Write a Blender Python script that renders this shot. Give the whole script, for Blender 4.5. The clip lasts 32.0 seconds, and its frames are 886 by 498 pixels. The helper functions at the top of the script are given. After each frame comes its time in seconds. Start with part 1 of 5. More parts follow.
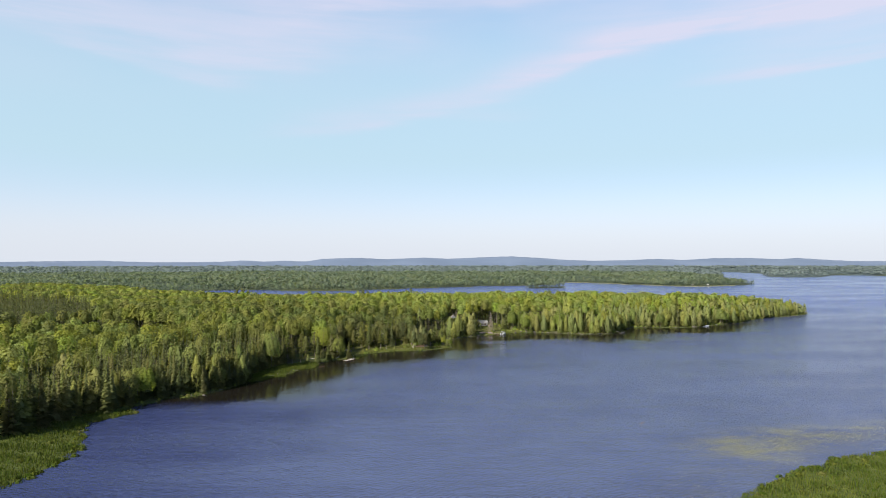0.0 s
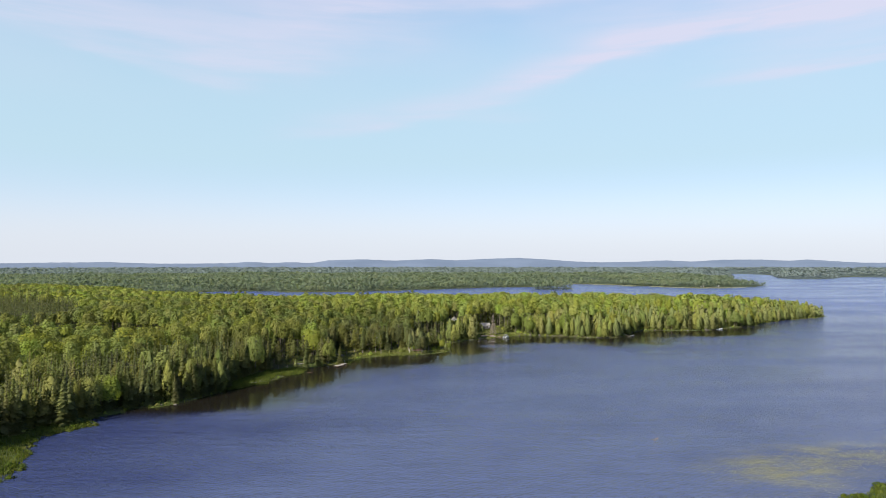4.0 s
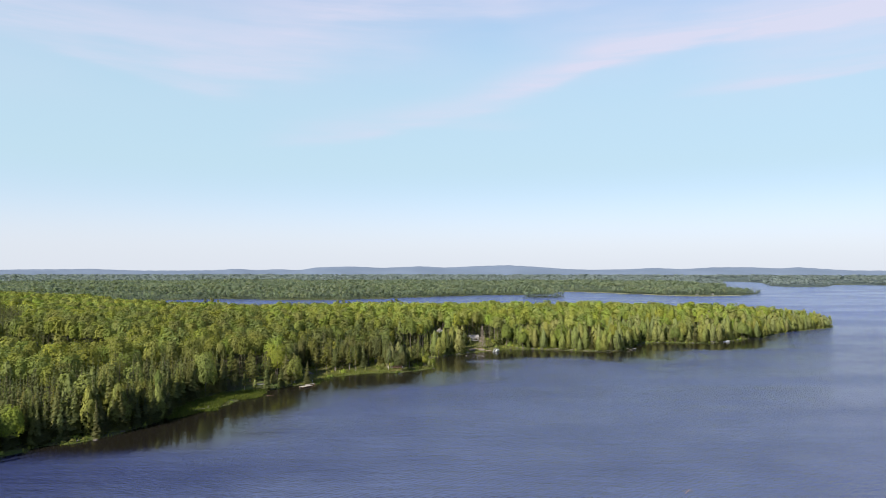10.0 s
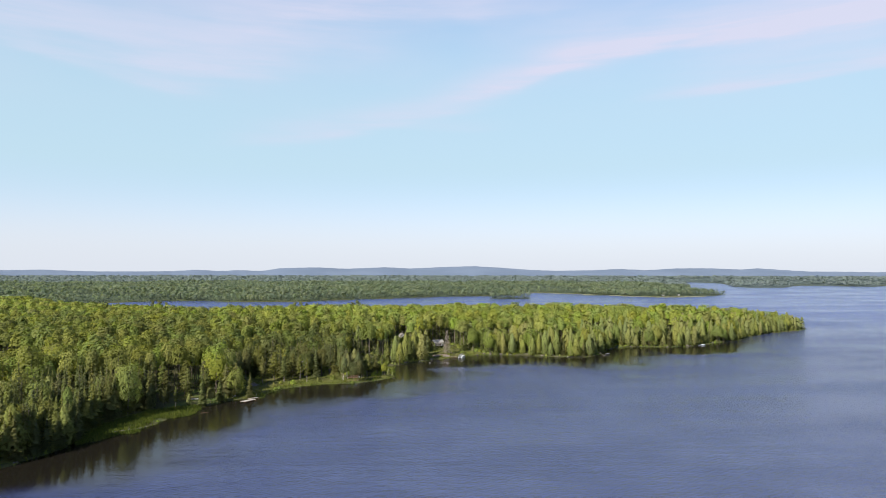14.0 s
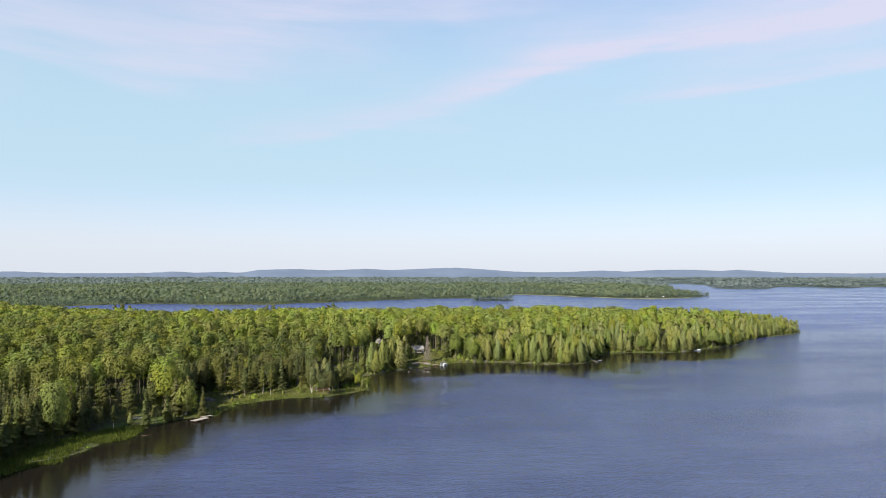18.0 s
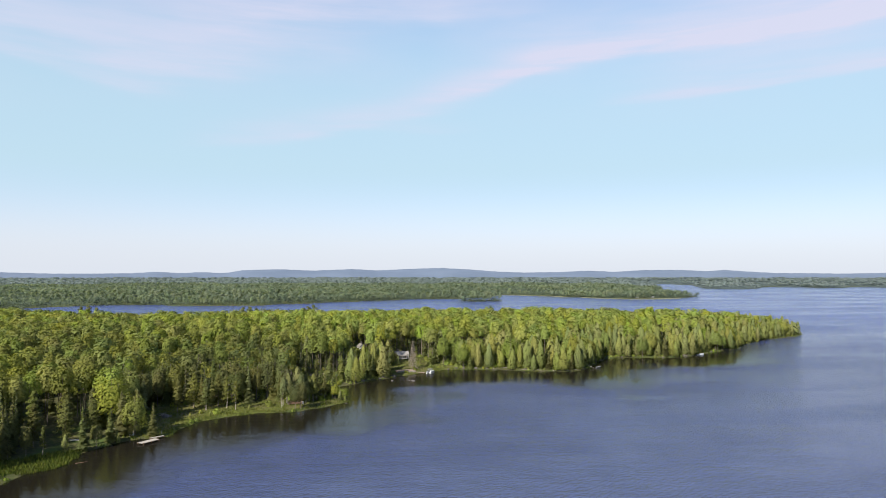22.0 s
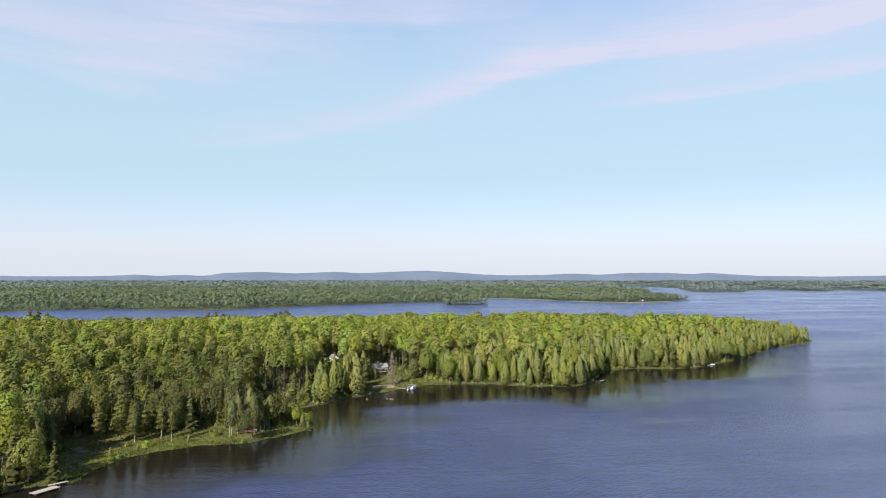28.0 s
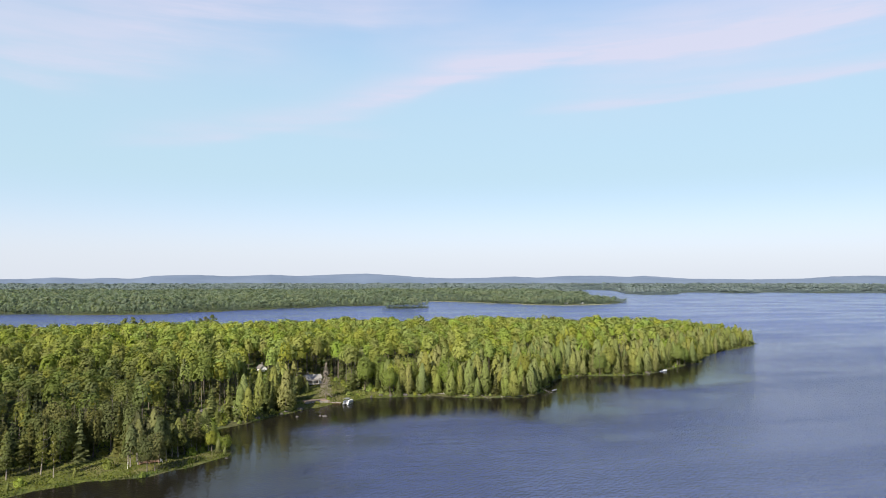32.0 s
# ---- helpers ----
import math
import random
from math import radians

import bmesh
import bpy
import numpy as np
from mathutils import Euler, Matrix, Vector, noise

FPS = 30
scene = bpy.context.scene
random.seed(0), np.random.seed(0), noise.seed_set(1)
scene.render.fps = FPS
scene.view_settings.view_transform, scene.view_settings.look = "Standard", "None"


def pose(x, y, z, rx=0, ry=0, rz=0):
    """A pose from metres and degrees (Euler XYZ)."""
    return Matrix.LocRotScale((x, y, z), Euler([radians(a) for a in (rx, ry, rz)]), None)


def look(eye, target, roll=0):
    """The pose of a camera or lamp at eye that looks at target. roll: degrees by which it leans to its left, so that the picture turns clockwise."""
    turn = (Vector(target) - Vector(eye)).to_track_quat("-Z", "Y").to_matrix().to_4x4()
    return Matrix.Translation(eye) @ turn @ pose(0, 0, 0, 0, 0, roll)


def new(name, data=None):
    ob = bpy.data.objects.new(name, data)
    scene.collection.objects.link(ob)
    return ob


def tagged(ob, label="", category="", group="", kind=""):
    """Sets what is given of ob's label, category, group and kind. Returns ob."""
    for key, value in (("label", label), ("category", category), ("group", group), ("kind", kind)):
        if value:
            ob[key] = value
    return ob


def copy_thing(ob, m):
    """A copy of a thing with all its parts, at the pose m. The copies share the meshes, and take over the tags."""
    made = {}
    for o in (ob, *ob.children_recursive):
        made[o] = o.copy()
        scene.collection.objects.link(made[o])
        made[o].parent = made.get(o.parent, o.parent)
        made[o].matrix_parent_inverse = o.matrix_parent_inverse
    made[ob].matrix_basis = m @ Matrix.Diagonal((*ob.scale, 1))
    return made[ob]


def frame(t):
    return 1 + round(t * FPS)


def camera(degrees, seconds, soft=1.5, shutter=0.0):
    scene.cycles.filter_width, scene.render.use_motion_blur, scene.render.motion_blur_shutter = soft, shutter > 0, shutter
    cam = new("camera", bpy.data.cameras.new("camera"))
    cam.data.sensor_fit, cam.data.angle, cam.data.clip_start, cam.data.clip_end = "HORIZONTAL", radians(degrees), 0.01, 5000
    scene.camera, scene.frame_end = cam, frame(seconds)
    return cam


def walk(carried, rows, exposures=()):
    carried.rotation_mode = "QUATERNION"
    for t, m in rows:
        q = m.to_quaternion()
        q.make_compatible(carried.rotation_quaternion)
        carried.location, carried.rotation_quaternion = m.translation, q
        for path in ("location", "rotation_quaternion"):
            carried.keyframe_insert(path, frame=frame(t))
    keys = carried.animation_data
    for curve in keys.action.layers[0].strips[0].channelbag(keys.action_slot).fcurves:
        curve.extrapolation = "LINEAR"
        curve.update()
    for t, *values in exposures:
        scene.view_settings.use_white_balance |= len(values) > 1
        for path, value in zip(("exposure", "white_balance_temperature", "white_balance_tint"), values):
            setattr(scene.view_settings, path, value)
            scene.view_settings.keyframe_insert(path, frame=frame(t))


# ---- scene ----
cam = camera(65.5, 32.0, soft=1.0)
PATH = [
    (0.0, pose(-7.10, -33.58, 52.64, 91.105, 0.049, -2.110)),
    (0.5, pose(-6.21, -31.42, 51.84, 91.106, 0.045, -1.874)),
    (1.0, pose(-5.21, -29.04, 51.44, 90.969, 0.078, -1.871)),
    (1.5, pose(-4.25, -26.37, 51.40, 90.885, 0.120, -2.133)),
    (2.0, pose(-3.36, -23.38, 51.35, 90.936, 0.133, -2.395)),
    (2.5, pose(-2.53, -20.09, 51.30, 91.069, 0.110, -2.666)),
    (3.0, pose(-1.86, -16.73, 51.25, 91.109, 0.088, -2.945)),
    (3.5, pose(-1.39, -13.53, 51.20, 91.187, 0.068, -2.355)),
    (5.5, pose(-0.00, -0.00, 51.01, 91.423, -0.091, -0.000)),
    (6.0, pose(0.36, 3.47, 50.96, 91.513, -0.112, -0.281)),
    (6.5, pose(0.73, 6.97, 50.91, 91.465, -0.102, -0.537)),
    (7.0, pose(1.10, 10.48, 50.87, 91.529, -0.098, -0.814)),
    (7.5, pose(1.48, 14.02, 50.82, 91.602, -0.092, -1.082)),
    (8.0, pose(1.87, 17.57, 50.77, 91.713, -0.083, -1.334)),
    (8.5, pose(2.27, 21.16, 50.72, 91.777, -0.080, -1.594)),
    (9.0, pose(2.67, 24.77, 50.67, 91.849, -0.089, -1.857)),
    (9.5, pose(3.08, 28.41, 50.63, 91.834, -0.060, -2.074)),
    (10.0, pose(3.49, 32.07, 50.58, 91.862, -0.049, -2.348)),
    (10.5, pose(3.91, 35.76, 50.53, 91.876, -0.045, -2.594)),
    (11.0, pose(4.34, 39.48, 50.48, 91.852, -0.039, -2.852)),
    (11.5, pose(4.78, 43.22, 50.43, 91.870, -0.045, -3.080)),
    (12.0, pose(5.22, 46.99, 50.39, 91.879, -0.057, -3.298)),
    (12.5, pose(5.67, 50.78, 50.34, 91.883, -0.070, -4.096)),
    (13.0, pose(6.12, 54.59, 50.29, 91.951, -0.092, -4.757)),
    (13.5, pose(6.59, 58.42, 50.24, 91.941, -0.071, -4.954)),
    (14.0, pose(7.05, 62.25, 50.19, 91.952, -0.060, -5.186)),
    (14.5, pose(7.52, 66.10, 50.14, 91.955, -0.059, -5.376)),
    (16.5, pose(9.34, 81.59, 49.95, 92.005, -0.009, -6.185)),
    (17.0, pose(9.76, 85.40, 49.90, 92.013, -0.006, -6.353)),
    (17.5, pose(10.17, 89.20, 49.86, 92.041, -0.013, -6.569)),
    (18.0, pose(10.58, 92.98, 49.81, 92.090, -0.022, -6.710)),
    (18.5, pose(10.98, 96.75, 49.76, 92.082, -0.029, -6.890)),
    (19.0, pose(11.38, 100.49, 49.71, 92.112, -0.030, -7.051)),
    (19.5, pose(11.79, 104.23, 49.66, 92.137, -0.024, -7.216)),
    (20.0, pose(12.20, 107.95, 49.61, 92.138, -0.021, -7.342)),
    (20.5, pose(12.62, 111.66, 49.57, 92.153, -0.019, -7.478)),
    (21.0, pose(13.05, 115.36, 49.52, 92.145, -0.012, -7.602)),
    (21.5, pose(13.50, 119.06, 49.47, 92.142, -0.009, -7.718)),
    (22.0, pose(13.97, 122.75, 49.42, 92.119, -0.000, -7.841)),
    (22.5, pose(14.45, 126.44, 49.37, 92.152, -0.005, -7.978)),
    (23.0, pose(14.95, 130.13, 49.33, 92.173, -0.002, -8.103)),
    (23.5, pose(15.46, 133.80, 49.28, 92.184, -0.003, -8.233)),
    (24.0, pose(15.98, 137.46, 49.23, 92.178, -0.002, -8.353)),
    (24.5, pose(16.51, 141.10, 49.18, 92.193, -0.001, -8.465)),
    (25.0, pose(17.05, 144.73, 49.13, 92.196, -0.007, -8.562)),
    (25.5, pose(17.59, 148.35, 49.09, 92.182, -0.008, -8.644)),
    (27.5, pose(19.82, 162.46, 48.89, 92.306, -0.011, -9.023)),
    (28.0, pose(20.35, 165.88, 48.84, 92.363, -0.016, -9.131)),
    (28.5, pose(20.88, 169.28, 48.80, 92.436, -0.006, -9.224)),
    (29.0, pose(21.40, 172.66, 48.75, 92.456, 0.001, -9.290)),
    (29.5, pose(21.92, 176.04, 48.70, 92.499, 0.009, -9.392)),
    (30.0, pose(22.43, 179.40, 48.65, 92.526, 0.015, -9.685)),
    (30.5, pose(22.92, 182.75, 48.60, 92.561, 0.018, -10.771)),
    (31.0, pose(23.41, 186.10, 48.56, 92.563, 0.018, -11.820)),
    (31.5, pose(23.90, 189.44, 48.51, 92.580, 0.014, -13.018)),
    (32.0, pose(24.38, 192.79, 48.46, 92.610, 0.007, -14.143)),
]
walk(cam, PATH)

# ---- world, sun ----
SUN_TO = Vector((-0.68, -0.74, 0.68)).normalized()
sun_el = math.asin(SUN_TO.z)
sun_rot = math.atan2(SUN_TO.x, SUN_TO.y) % (2 * math.pi)


def mathn(nt, op, a, b=None, c=None, clamp=False):
    n = nt.nodes.new("ShaderNodeMath")
    n.operation, n.use_clamp = op, clamp
    for i, v in enumerate((a, b, c)):
        if v is None:
            continue
        if isinstance(v, (int, float)):
            n.inputs[i].default_value = v
        else:
            nt.links.new(v, n.inputs[i])
    return n.outputs[0]


def mixc(nt, fac, a, b, mode="MIX"):
    n = nt.nodes.new("ShaderNodeMix")
    n.data_type, n.blend_type = "RGBA", mode
    for sock, v in ((n.inputs[0], fac), (n.inputs[6], a), (n.inputs[7], b)):
        if isinstance(v, (int, float)):
            sock.default_value = v
        elif isinstance(v, tuple):
            sock.default_value = (*v, 1) if len(v) == 3 else v
        else:
            nt.links.new(v, sock)
    return n.outputs[2]


def noisen(nt, vec, scale, detail=3.0, rough=0.55, out=0):
    n = nt.nodes.new("ShaderNodeTexNoise")
    n.inputs["Scale"].default_value, n.inputs["Detail"].default_value, n.inputs["Roughness"].default_value = scale, detail, rough
    if vec is not None:
        nt.links.new(vec, n.inputs["Vector"])
    return n.outputs[out]


def rampn(nt, fac, lo, hi, a=0.0, b=1.0, smooth=True):
    n = nt.nodes.new("ShaderNodeMapRange")
    n.interpolation_type = "SMOOTHSTEP" if smooth else "LINEAR"
    nt.links.new(fac, n.inputs[0])
    for i, v in enumerate((lo, hi, a, b)):
        n.inputs[i + 1].default_value = v
    return n.outputs[0]


def scaled(nt, vec, s, rot=0.0):
    n = nt.nodes.new("ShaderNodeMapping")
    n.inputs["Scale"].default_value = s
    n.inputs["Rotation"].default_value = (0, 0, rot)
    nt.links.new(vec, n.inputs["Vector"])
    return n.outputs[0]


def build_world():
    w = bpy.data.worlds.new("sky")
    scene.world = w
    w.use_nodes = True
    nt = w.node_tree
    nt.nodes.clear()
    out, bg = nt.nodes.new("ShaderNodeOutputWorld"), nt.nodes.new("ShaderNodeBackground")
    sky = nt.nodes.new("ShaderNodeTexSky")
    sky.sky_type, sky.sun_disc, sky.sun_elevation, sky.sun_rotation = "NISHITA", False, sun_el, sun_rot
    sky.air_density, sky.dust_density, sky.ozone_density = 1.0, 0.6, 1.6
    co = nt.nodes.new("ShaderNodeTexCoord").outputs["Generated"]
    sep = nt.nodes.new("ShaderNodeSeparateXYZ")
    nt.links.new(co, sep.inputs[0])
    el = mathn(nt, "MULTIPLY", mathn(nt, "ARCSINE", sep.outputs[2]), 57.2958)
    az = mathn(nt, "MULTIPLY", mathn(nt, "ARCTAN2", sep.outputs[0], sep.outputs[1]), 57.2958)
    comb = nt.nodes.new("ShaderNodeCombineXYZ")
    nt.links.new(az, comb.inputs[0])
    nt.links.new(el, comb.inputs[1])
    fibre = noisen(nt, scaled(nt, comb.outputs[0], (0.07, 0.75, 1), 0.16), 1.0, 6, 0.62)
    broad = noisen(nt, scaled(nt, comb.outputs[0], (0.06, 0.16, 1), 0.2), 1.0, 3, 0.5)

    def streak(pts, width, fade, ragged=1.0):
        # pts: the streak's line as (azimuth, elevation) in degrees, in rising azimuth
        mid = None
        for (a0, e0), (a1, e1) in zip(pts, pts[1:]):
            step = rampn(nt, az, a0, a1, e0 if mid is None else 0.0, e1 if mid is None else e1 - e0, False)
            mid = step if mid is None else mathn(nt, "ADD", mid, step)
        d = mathn(nt, "SUBTRACT", el, mid)
        d = mathn(nt, "ADD", d, mathn(nt, "MULTIPLY", mathn(nt, "ADD", mathn(nt, "SUBTRACT", broad, 0.5), mathn(nt, "MULTIPLY", mathn(nt, "SUBTRACT", fibre, 0.5), 0.8)), width * ragged))
        # a crisp lower edge, feathered upwards
        wd = rampn(nt, d, -0.2 * width, 0.6 * width, width * 0.55, width * 1.7)
        g = mathn(nt, "EXPONENT", mathn(nt, "MULTIPLY", mathn(nt, "POWER", mathn(nt, "ABSOLUTE", mathn(nt, "DIVIDE", d, wd)), 2.0), -1.0))
        g = mathn(nt, "MULTIPLY", g, rampn(nt, az, fade[0], fade[1]))
        return mathn(nt, "MULTIPLY", g, rampn(nt, az, fade[2], fade[3], 1, 0))

    parts = [(streak([(3, 13.9), (6, 14.35), (11.5, 15.2), (15.5, 16.7), (24, 17.6), (36, 17.9), (50, 18.3)], 0.85, (3, 11, 44, 64)), 0.8),
             (streak([(10, 16.5), (16, 18.0), (30, 19.2), (50, 19.6)], 1.7, (6, 20, 46, 64)), 0.36),
             (streak([(20, 13.6), (30, 14.0), (46, 14.8)], 0.42, (19, 28, 50, 64)), 0.62),
             (streak([(22, 15.2), (46, 16.2)], 1.5, (18, 32, 50, 64)), 0.30),
             (streak([(-14, 9.9), (-4, 11.3), (3, 12.9), (9, 13.8)], 0.9, (-15, -5, 5, 12)), 0.45),
             (streak([(-2, 12.2), (9, 11.8)], 0.45, (-4, 2, 6, 12)), 0.16),
             (streak([(-36, 19.5), (-27, 18.0), (-17, 16.2), (-4, 18.6)], 2.6, (-48, -34, -12, 6), 1.3), 0.5),
             (streak([(-30, 16.6), (-23, 15.0), (-16, 13.9)], 0.7, (-32, -25, -17, -12), 1.6), 0.3),
             (streak([(-8, 20.5), (10, 21.5)], 2.4, (-16, -4, 6, 20)), 0.4)]
    cloud = None
    for g, k in parts:
        g = mathn(nt, "MULTIPLY", g, k)
        cloud = g if cloud is None else mathn(nt, "ADD", cloud, g)
    cloud = mathn(nt, "MULTIPLY", cloud, rampn(nt, fibre, 0.28, 0.72, 0.5, 1.3))
    veil = mathn(nt, "MULTIPLY", rampn(nt, broad, 0.35, 0.75), mathn(nt, "MULTIPLY", rampn(nt, el, 9, 24), 0.5))
    veil = mathn(nt, "MULTIPLY", veil, rampn(nt, el, 30, 50, 1, 0))
    cloud = mathn(nt, "ADD", cloud, veil, clamp=True)
    base = mixc(nt, 1.0, sky.outputs[0], SKY_GAIN, "MULTIPLY")
    low = rampn(nt, el, -1, 15, 1, 0)
    base = mixc(nt, mathn(nt, "MULTIPLY", low, 0.95), base, HAZE_LOW)
    mid = mathn(nt, "MULTIPLY", rampn(nt, el, 2, 9), rampn(nt, el, 12, 30, 1, 0.3))
    mid = mathn(nt, "MULTIPLY", mid, rampn(nt, el, 26, 42, 1, 0))
    base = mixc(nt, mathn(nt, "MULTIPLY", mid, 0.85), base, HAZE_MID)
    col = mixc(nt, mathn(nt, "MULTIPLY", cloud, 0.85), base, CLOUD)
    nt.links.new(col, bg.inputs[0])
    bg.inputs[1].default_value = 0.069
    nt.links.new(bg.outputs[0], out.inputs[0])


SKY_GAIN = (0.88, 0.92, 1.18)
HAZE_LOW = (4.22, 4.5, 5.02)
HAZE_MID = (3.1, 4.28, 4.86)
CLOUD = (4.2, 4.15, 5.1)
build_world()
sun = new("sun", bpy.data.lights.new("sun", "SUN"))
sun.data.energy, sun.data.angle, sun.data.color = 4.2, radians(0.53), (1.0, 0.93, 0.80)
sun.matrix_world = look(SUN_TO * 900, (0, 0, 0))
scene.view_settings.exposure = 1.35


# ---- materials ----
def material(name):
    m = bpy.data.materials.new(name)
    m.use_nodes = True
    nt = m.node_tree
    nt.nodes.clear()
    out = nt.nodes.new("ShaderNodeOutputMaterial")
    return m, nt, out


def principled(nt, out, rough=0.7, metal=0.0):
    b = nt.nodes.new("ShaderNodeBsdfPrincipled")
    b.inputs["Roughness"].default_value, b.inputs["Metallic"].default_value = rough, metal
    nt.links.new(b.outputs[0], out.inputs[0])
    return b


def bumpn(nt, height, strength, dist, normal=None):
    n = nt.nodes.new("ShaderNodeBump")
    n.inputs["Strength"].default_value, n.inputs["Distance"].default_value = strength, dist
    nt.links.new(height, n.inputs["Height"])
    if normal is not None:
        nt.links.new(normal, n.inputs["Normal"])
    return n.outputs[0]


def position(nt):
    return nt.nodes.new("ShaderNodeNewGeometry").outputs["Position"]


def plain(name, col, rough=0.6, metal=0.0, var=0.25, scale=6.0, bump=0.02):
    """A painted, wooden or mineral surface with two scales of variation."""
    m, nt, out = material(name)
    b = principled(nt, out, rough, metal)
    co = nt.nodes.new("ShaderNodeTexCoord").outputs["Object"]
    n1, n2 = noisen(nt, co, scale), noisen(nt, co, scale * 0.17, 2)
    dark = tuple(c * (1 - var) for c in col)
    c = mixc(nt, rampn(nt, n1, 0.3, 0.7), dark, col)
    c = mixc(nt, rampn(nt, n2, 0.35, 0.7, 0, var), c, tuple(min(1, v * 0.6 + 0.02) for v in col))
    nt.links.new(c, b.inputs["Base Color"])
    nt.links.new(bumpn(nt, n1, 0.4, bump), b.inputs["Normal"])
    return m


def foliage(name, a, b, c, trans=0.30):
    """Leaves: three greens spread by each plant's own tint and by patches, thin enough to let light through."""
    m, nt, out = material(name)
    tint = nt.nodes.new("ShaderNodeAttribute")
    tint.attribute_name = "tint"
    own = mathn(nt, "GREATER_THAN", tint.outputs["Fac"], 0.001)
    lone = rampn(nt, nt.nodes.new("ShaderNodeObjectInfo").outputs["Random"], 0, 1, 0.22, 0.92, False)
    rnd = mathn(nt, "ADD", tint.outputs["Fac"], mathn(nt, "MULTIPLY", lone, mathn(nt, "SUBTRACT", 1.0, own)))
    pos = position(nt)
    patch = noisen(nt, pos, 0.018, 3)
    fine = noisen(nt, pos, 1.4, 2)
    f = mathn(nt, "ADD", mathn(nt, "MULTIPLY", rnd, 0.75), mathn(nt, "MULTIPLY", rampn(nt, patch, 0.3, 0.7), 0.25))
    col = mixc(nt, rampn(nt, f, 0.05, 0.5, smooth=False), a, b)
    col = mixc(nt, rampn(nt, f, 0.5, 0.98, smooth=False), col, c)
    isl = nt.nodes.new("ShaderNodeNewGeometry").outputs["Random Per Island"]
    v = mathn(nt, "ADD", rampn(nt, fine, 0.25, 0.75, 1.02, 1.46), mathn(nt, "MULTIPLY", mathn(nt, "SUBTRACT", isl, 0.5), 0.14))
    hsv = nt.nodes.new("ShaderNodeHueSaturation")
    nt.links.new(col, hsv.inputs["Color"])
    nt.links.new(v, hsv.inputs["Value"])
    # each plant leans a little to olive or to fresh green
    lean = mathn(nt, "FRACT", mathn(nt, "MULTIPLY", rnd, 17.31))
    nt.links.new(rampn(nt, lean, 0.0, 1.0, 0.482, 0.528, False), hsv.inputs["Hue"])
    pale = mathn(nt, "FRACT", mathn(nt, "MULTIPLY", rnd, 41.7))
    nt.links.new(rampn(nt, pale, 0.0, 1.0, 0.88, 1.08, False), hsv.inputs["Saturation"])
    d, t, mix = nt.nodes.new("ShaderNodeBsdfDiffuse"), nt.nodes.new("ShaderNodeBsdfTranslucent"), nt.nodes.new("ShaderNodeMixShader")
    nt.links.new(hsv.outputs[0], d.inputs[0])
    warm = mixc(nt, 1.0, hsv.outputs[0], (1.12, 1.14, 0.65), "MULTIPLY")
    nt.links.new(warm, t.inputs[0])
    mix.inputs[0].default_value = trans
    nt.links.new(d.outputs[0], mix.inputs[1])
    nt.links.new(t.outputs[0], mix.inputs[2])
    nt.links.new(mix.outputs[0], out.inputs[0])
    return m


LEAF = foliage("broadleaf_leaves", (0.094, 0.102, 0.034), (0.162, 0.180, 0.042), (0.216, 0.250, 0.052), 0.45)
NEEDLE = foliage("conifer_needles", (0.054, 0.060, 0.032), (0.124, 0.130, 0.048), (0.178, 0.180, 0.058), 0.48)
CEDAR = foliage("cedar_sprays", (0.094, 0.108, 0.038), (0.138, 0.148, 0.048), (0.180, 0.186, 0.056), 0.36)
# haze put into these colours: greyer across the bay, bluer towards the horizon
FARLEAF = foliage("far_hazed_foliage", (0.082, 0.106, 0.088), (0.120, 0.148, 0.102), (0.160, 0.188, 0.110), 0.48)
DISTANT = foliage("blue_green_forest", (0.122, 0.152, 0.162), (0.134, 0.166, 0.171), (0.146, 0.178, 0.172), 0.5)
DULLLEAF = foliage("dull_leaves", (0.052, 0.055, 0.024), (0.077, 0.081, 0.029), (0.108, 0.112, 0.035), 0.36)
GRASS = foliage("grass_blades", (0.034, 0.040, 0.011), (0.072, 0.082, 0.016), (0.122, 0.120, 0.030), 0.35)
REED = foliage("reed_blades", (0.032, 0.045, 0.009), (0.052, 0.068, 0.012), (0.086, 0.094, 0.022), 0.3)
REDLEAF = foliage("red_leaves", (0.09, 0.03, 0.02), (0.13, 0.04, 0.025), (0.15, 0.06, 0.03))
BARK = plain("grey_bark", (0.16, 0.13, 0.10), 0.9, 0, 0.5, 5, 0.03)
BIRCHBARK = plain("pale_birch_bark", (0.28, 0.245, 0.20), 0.8, 0, 0.45, 7, 0.01)


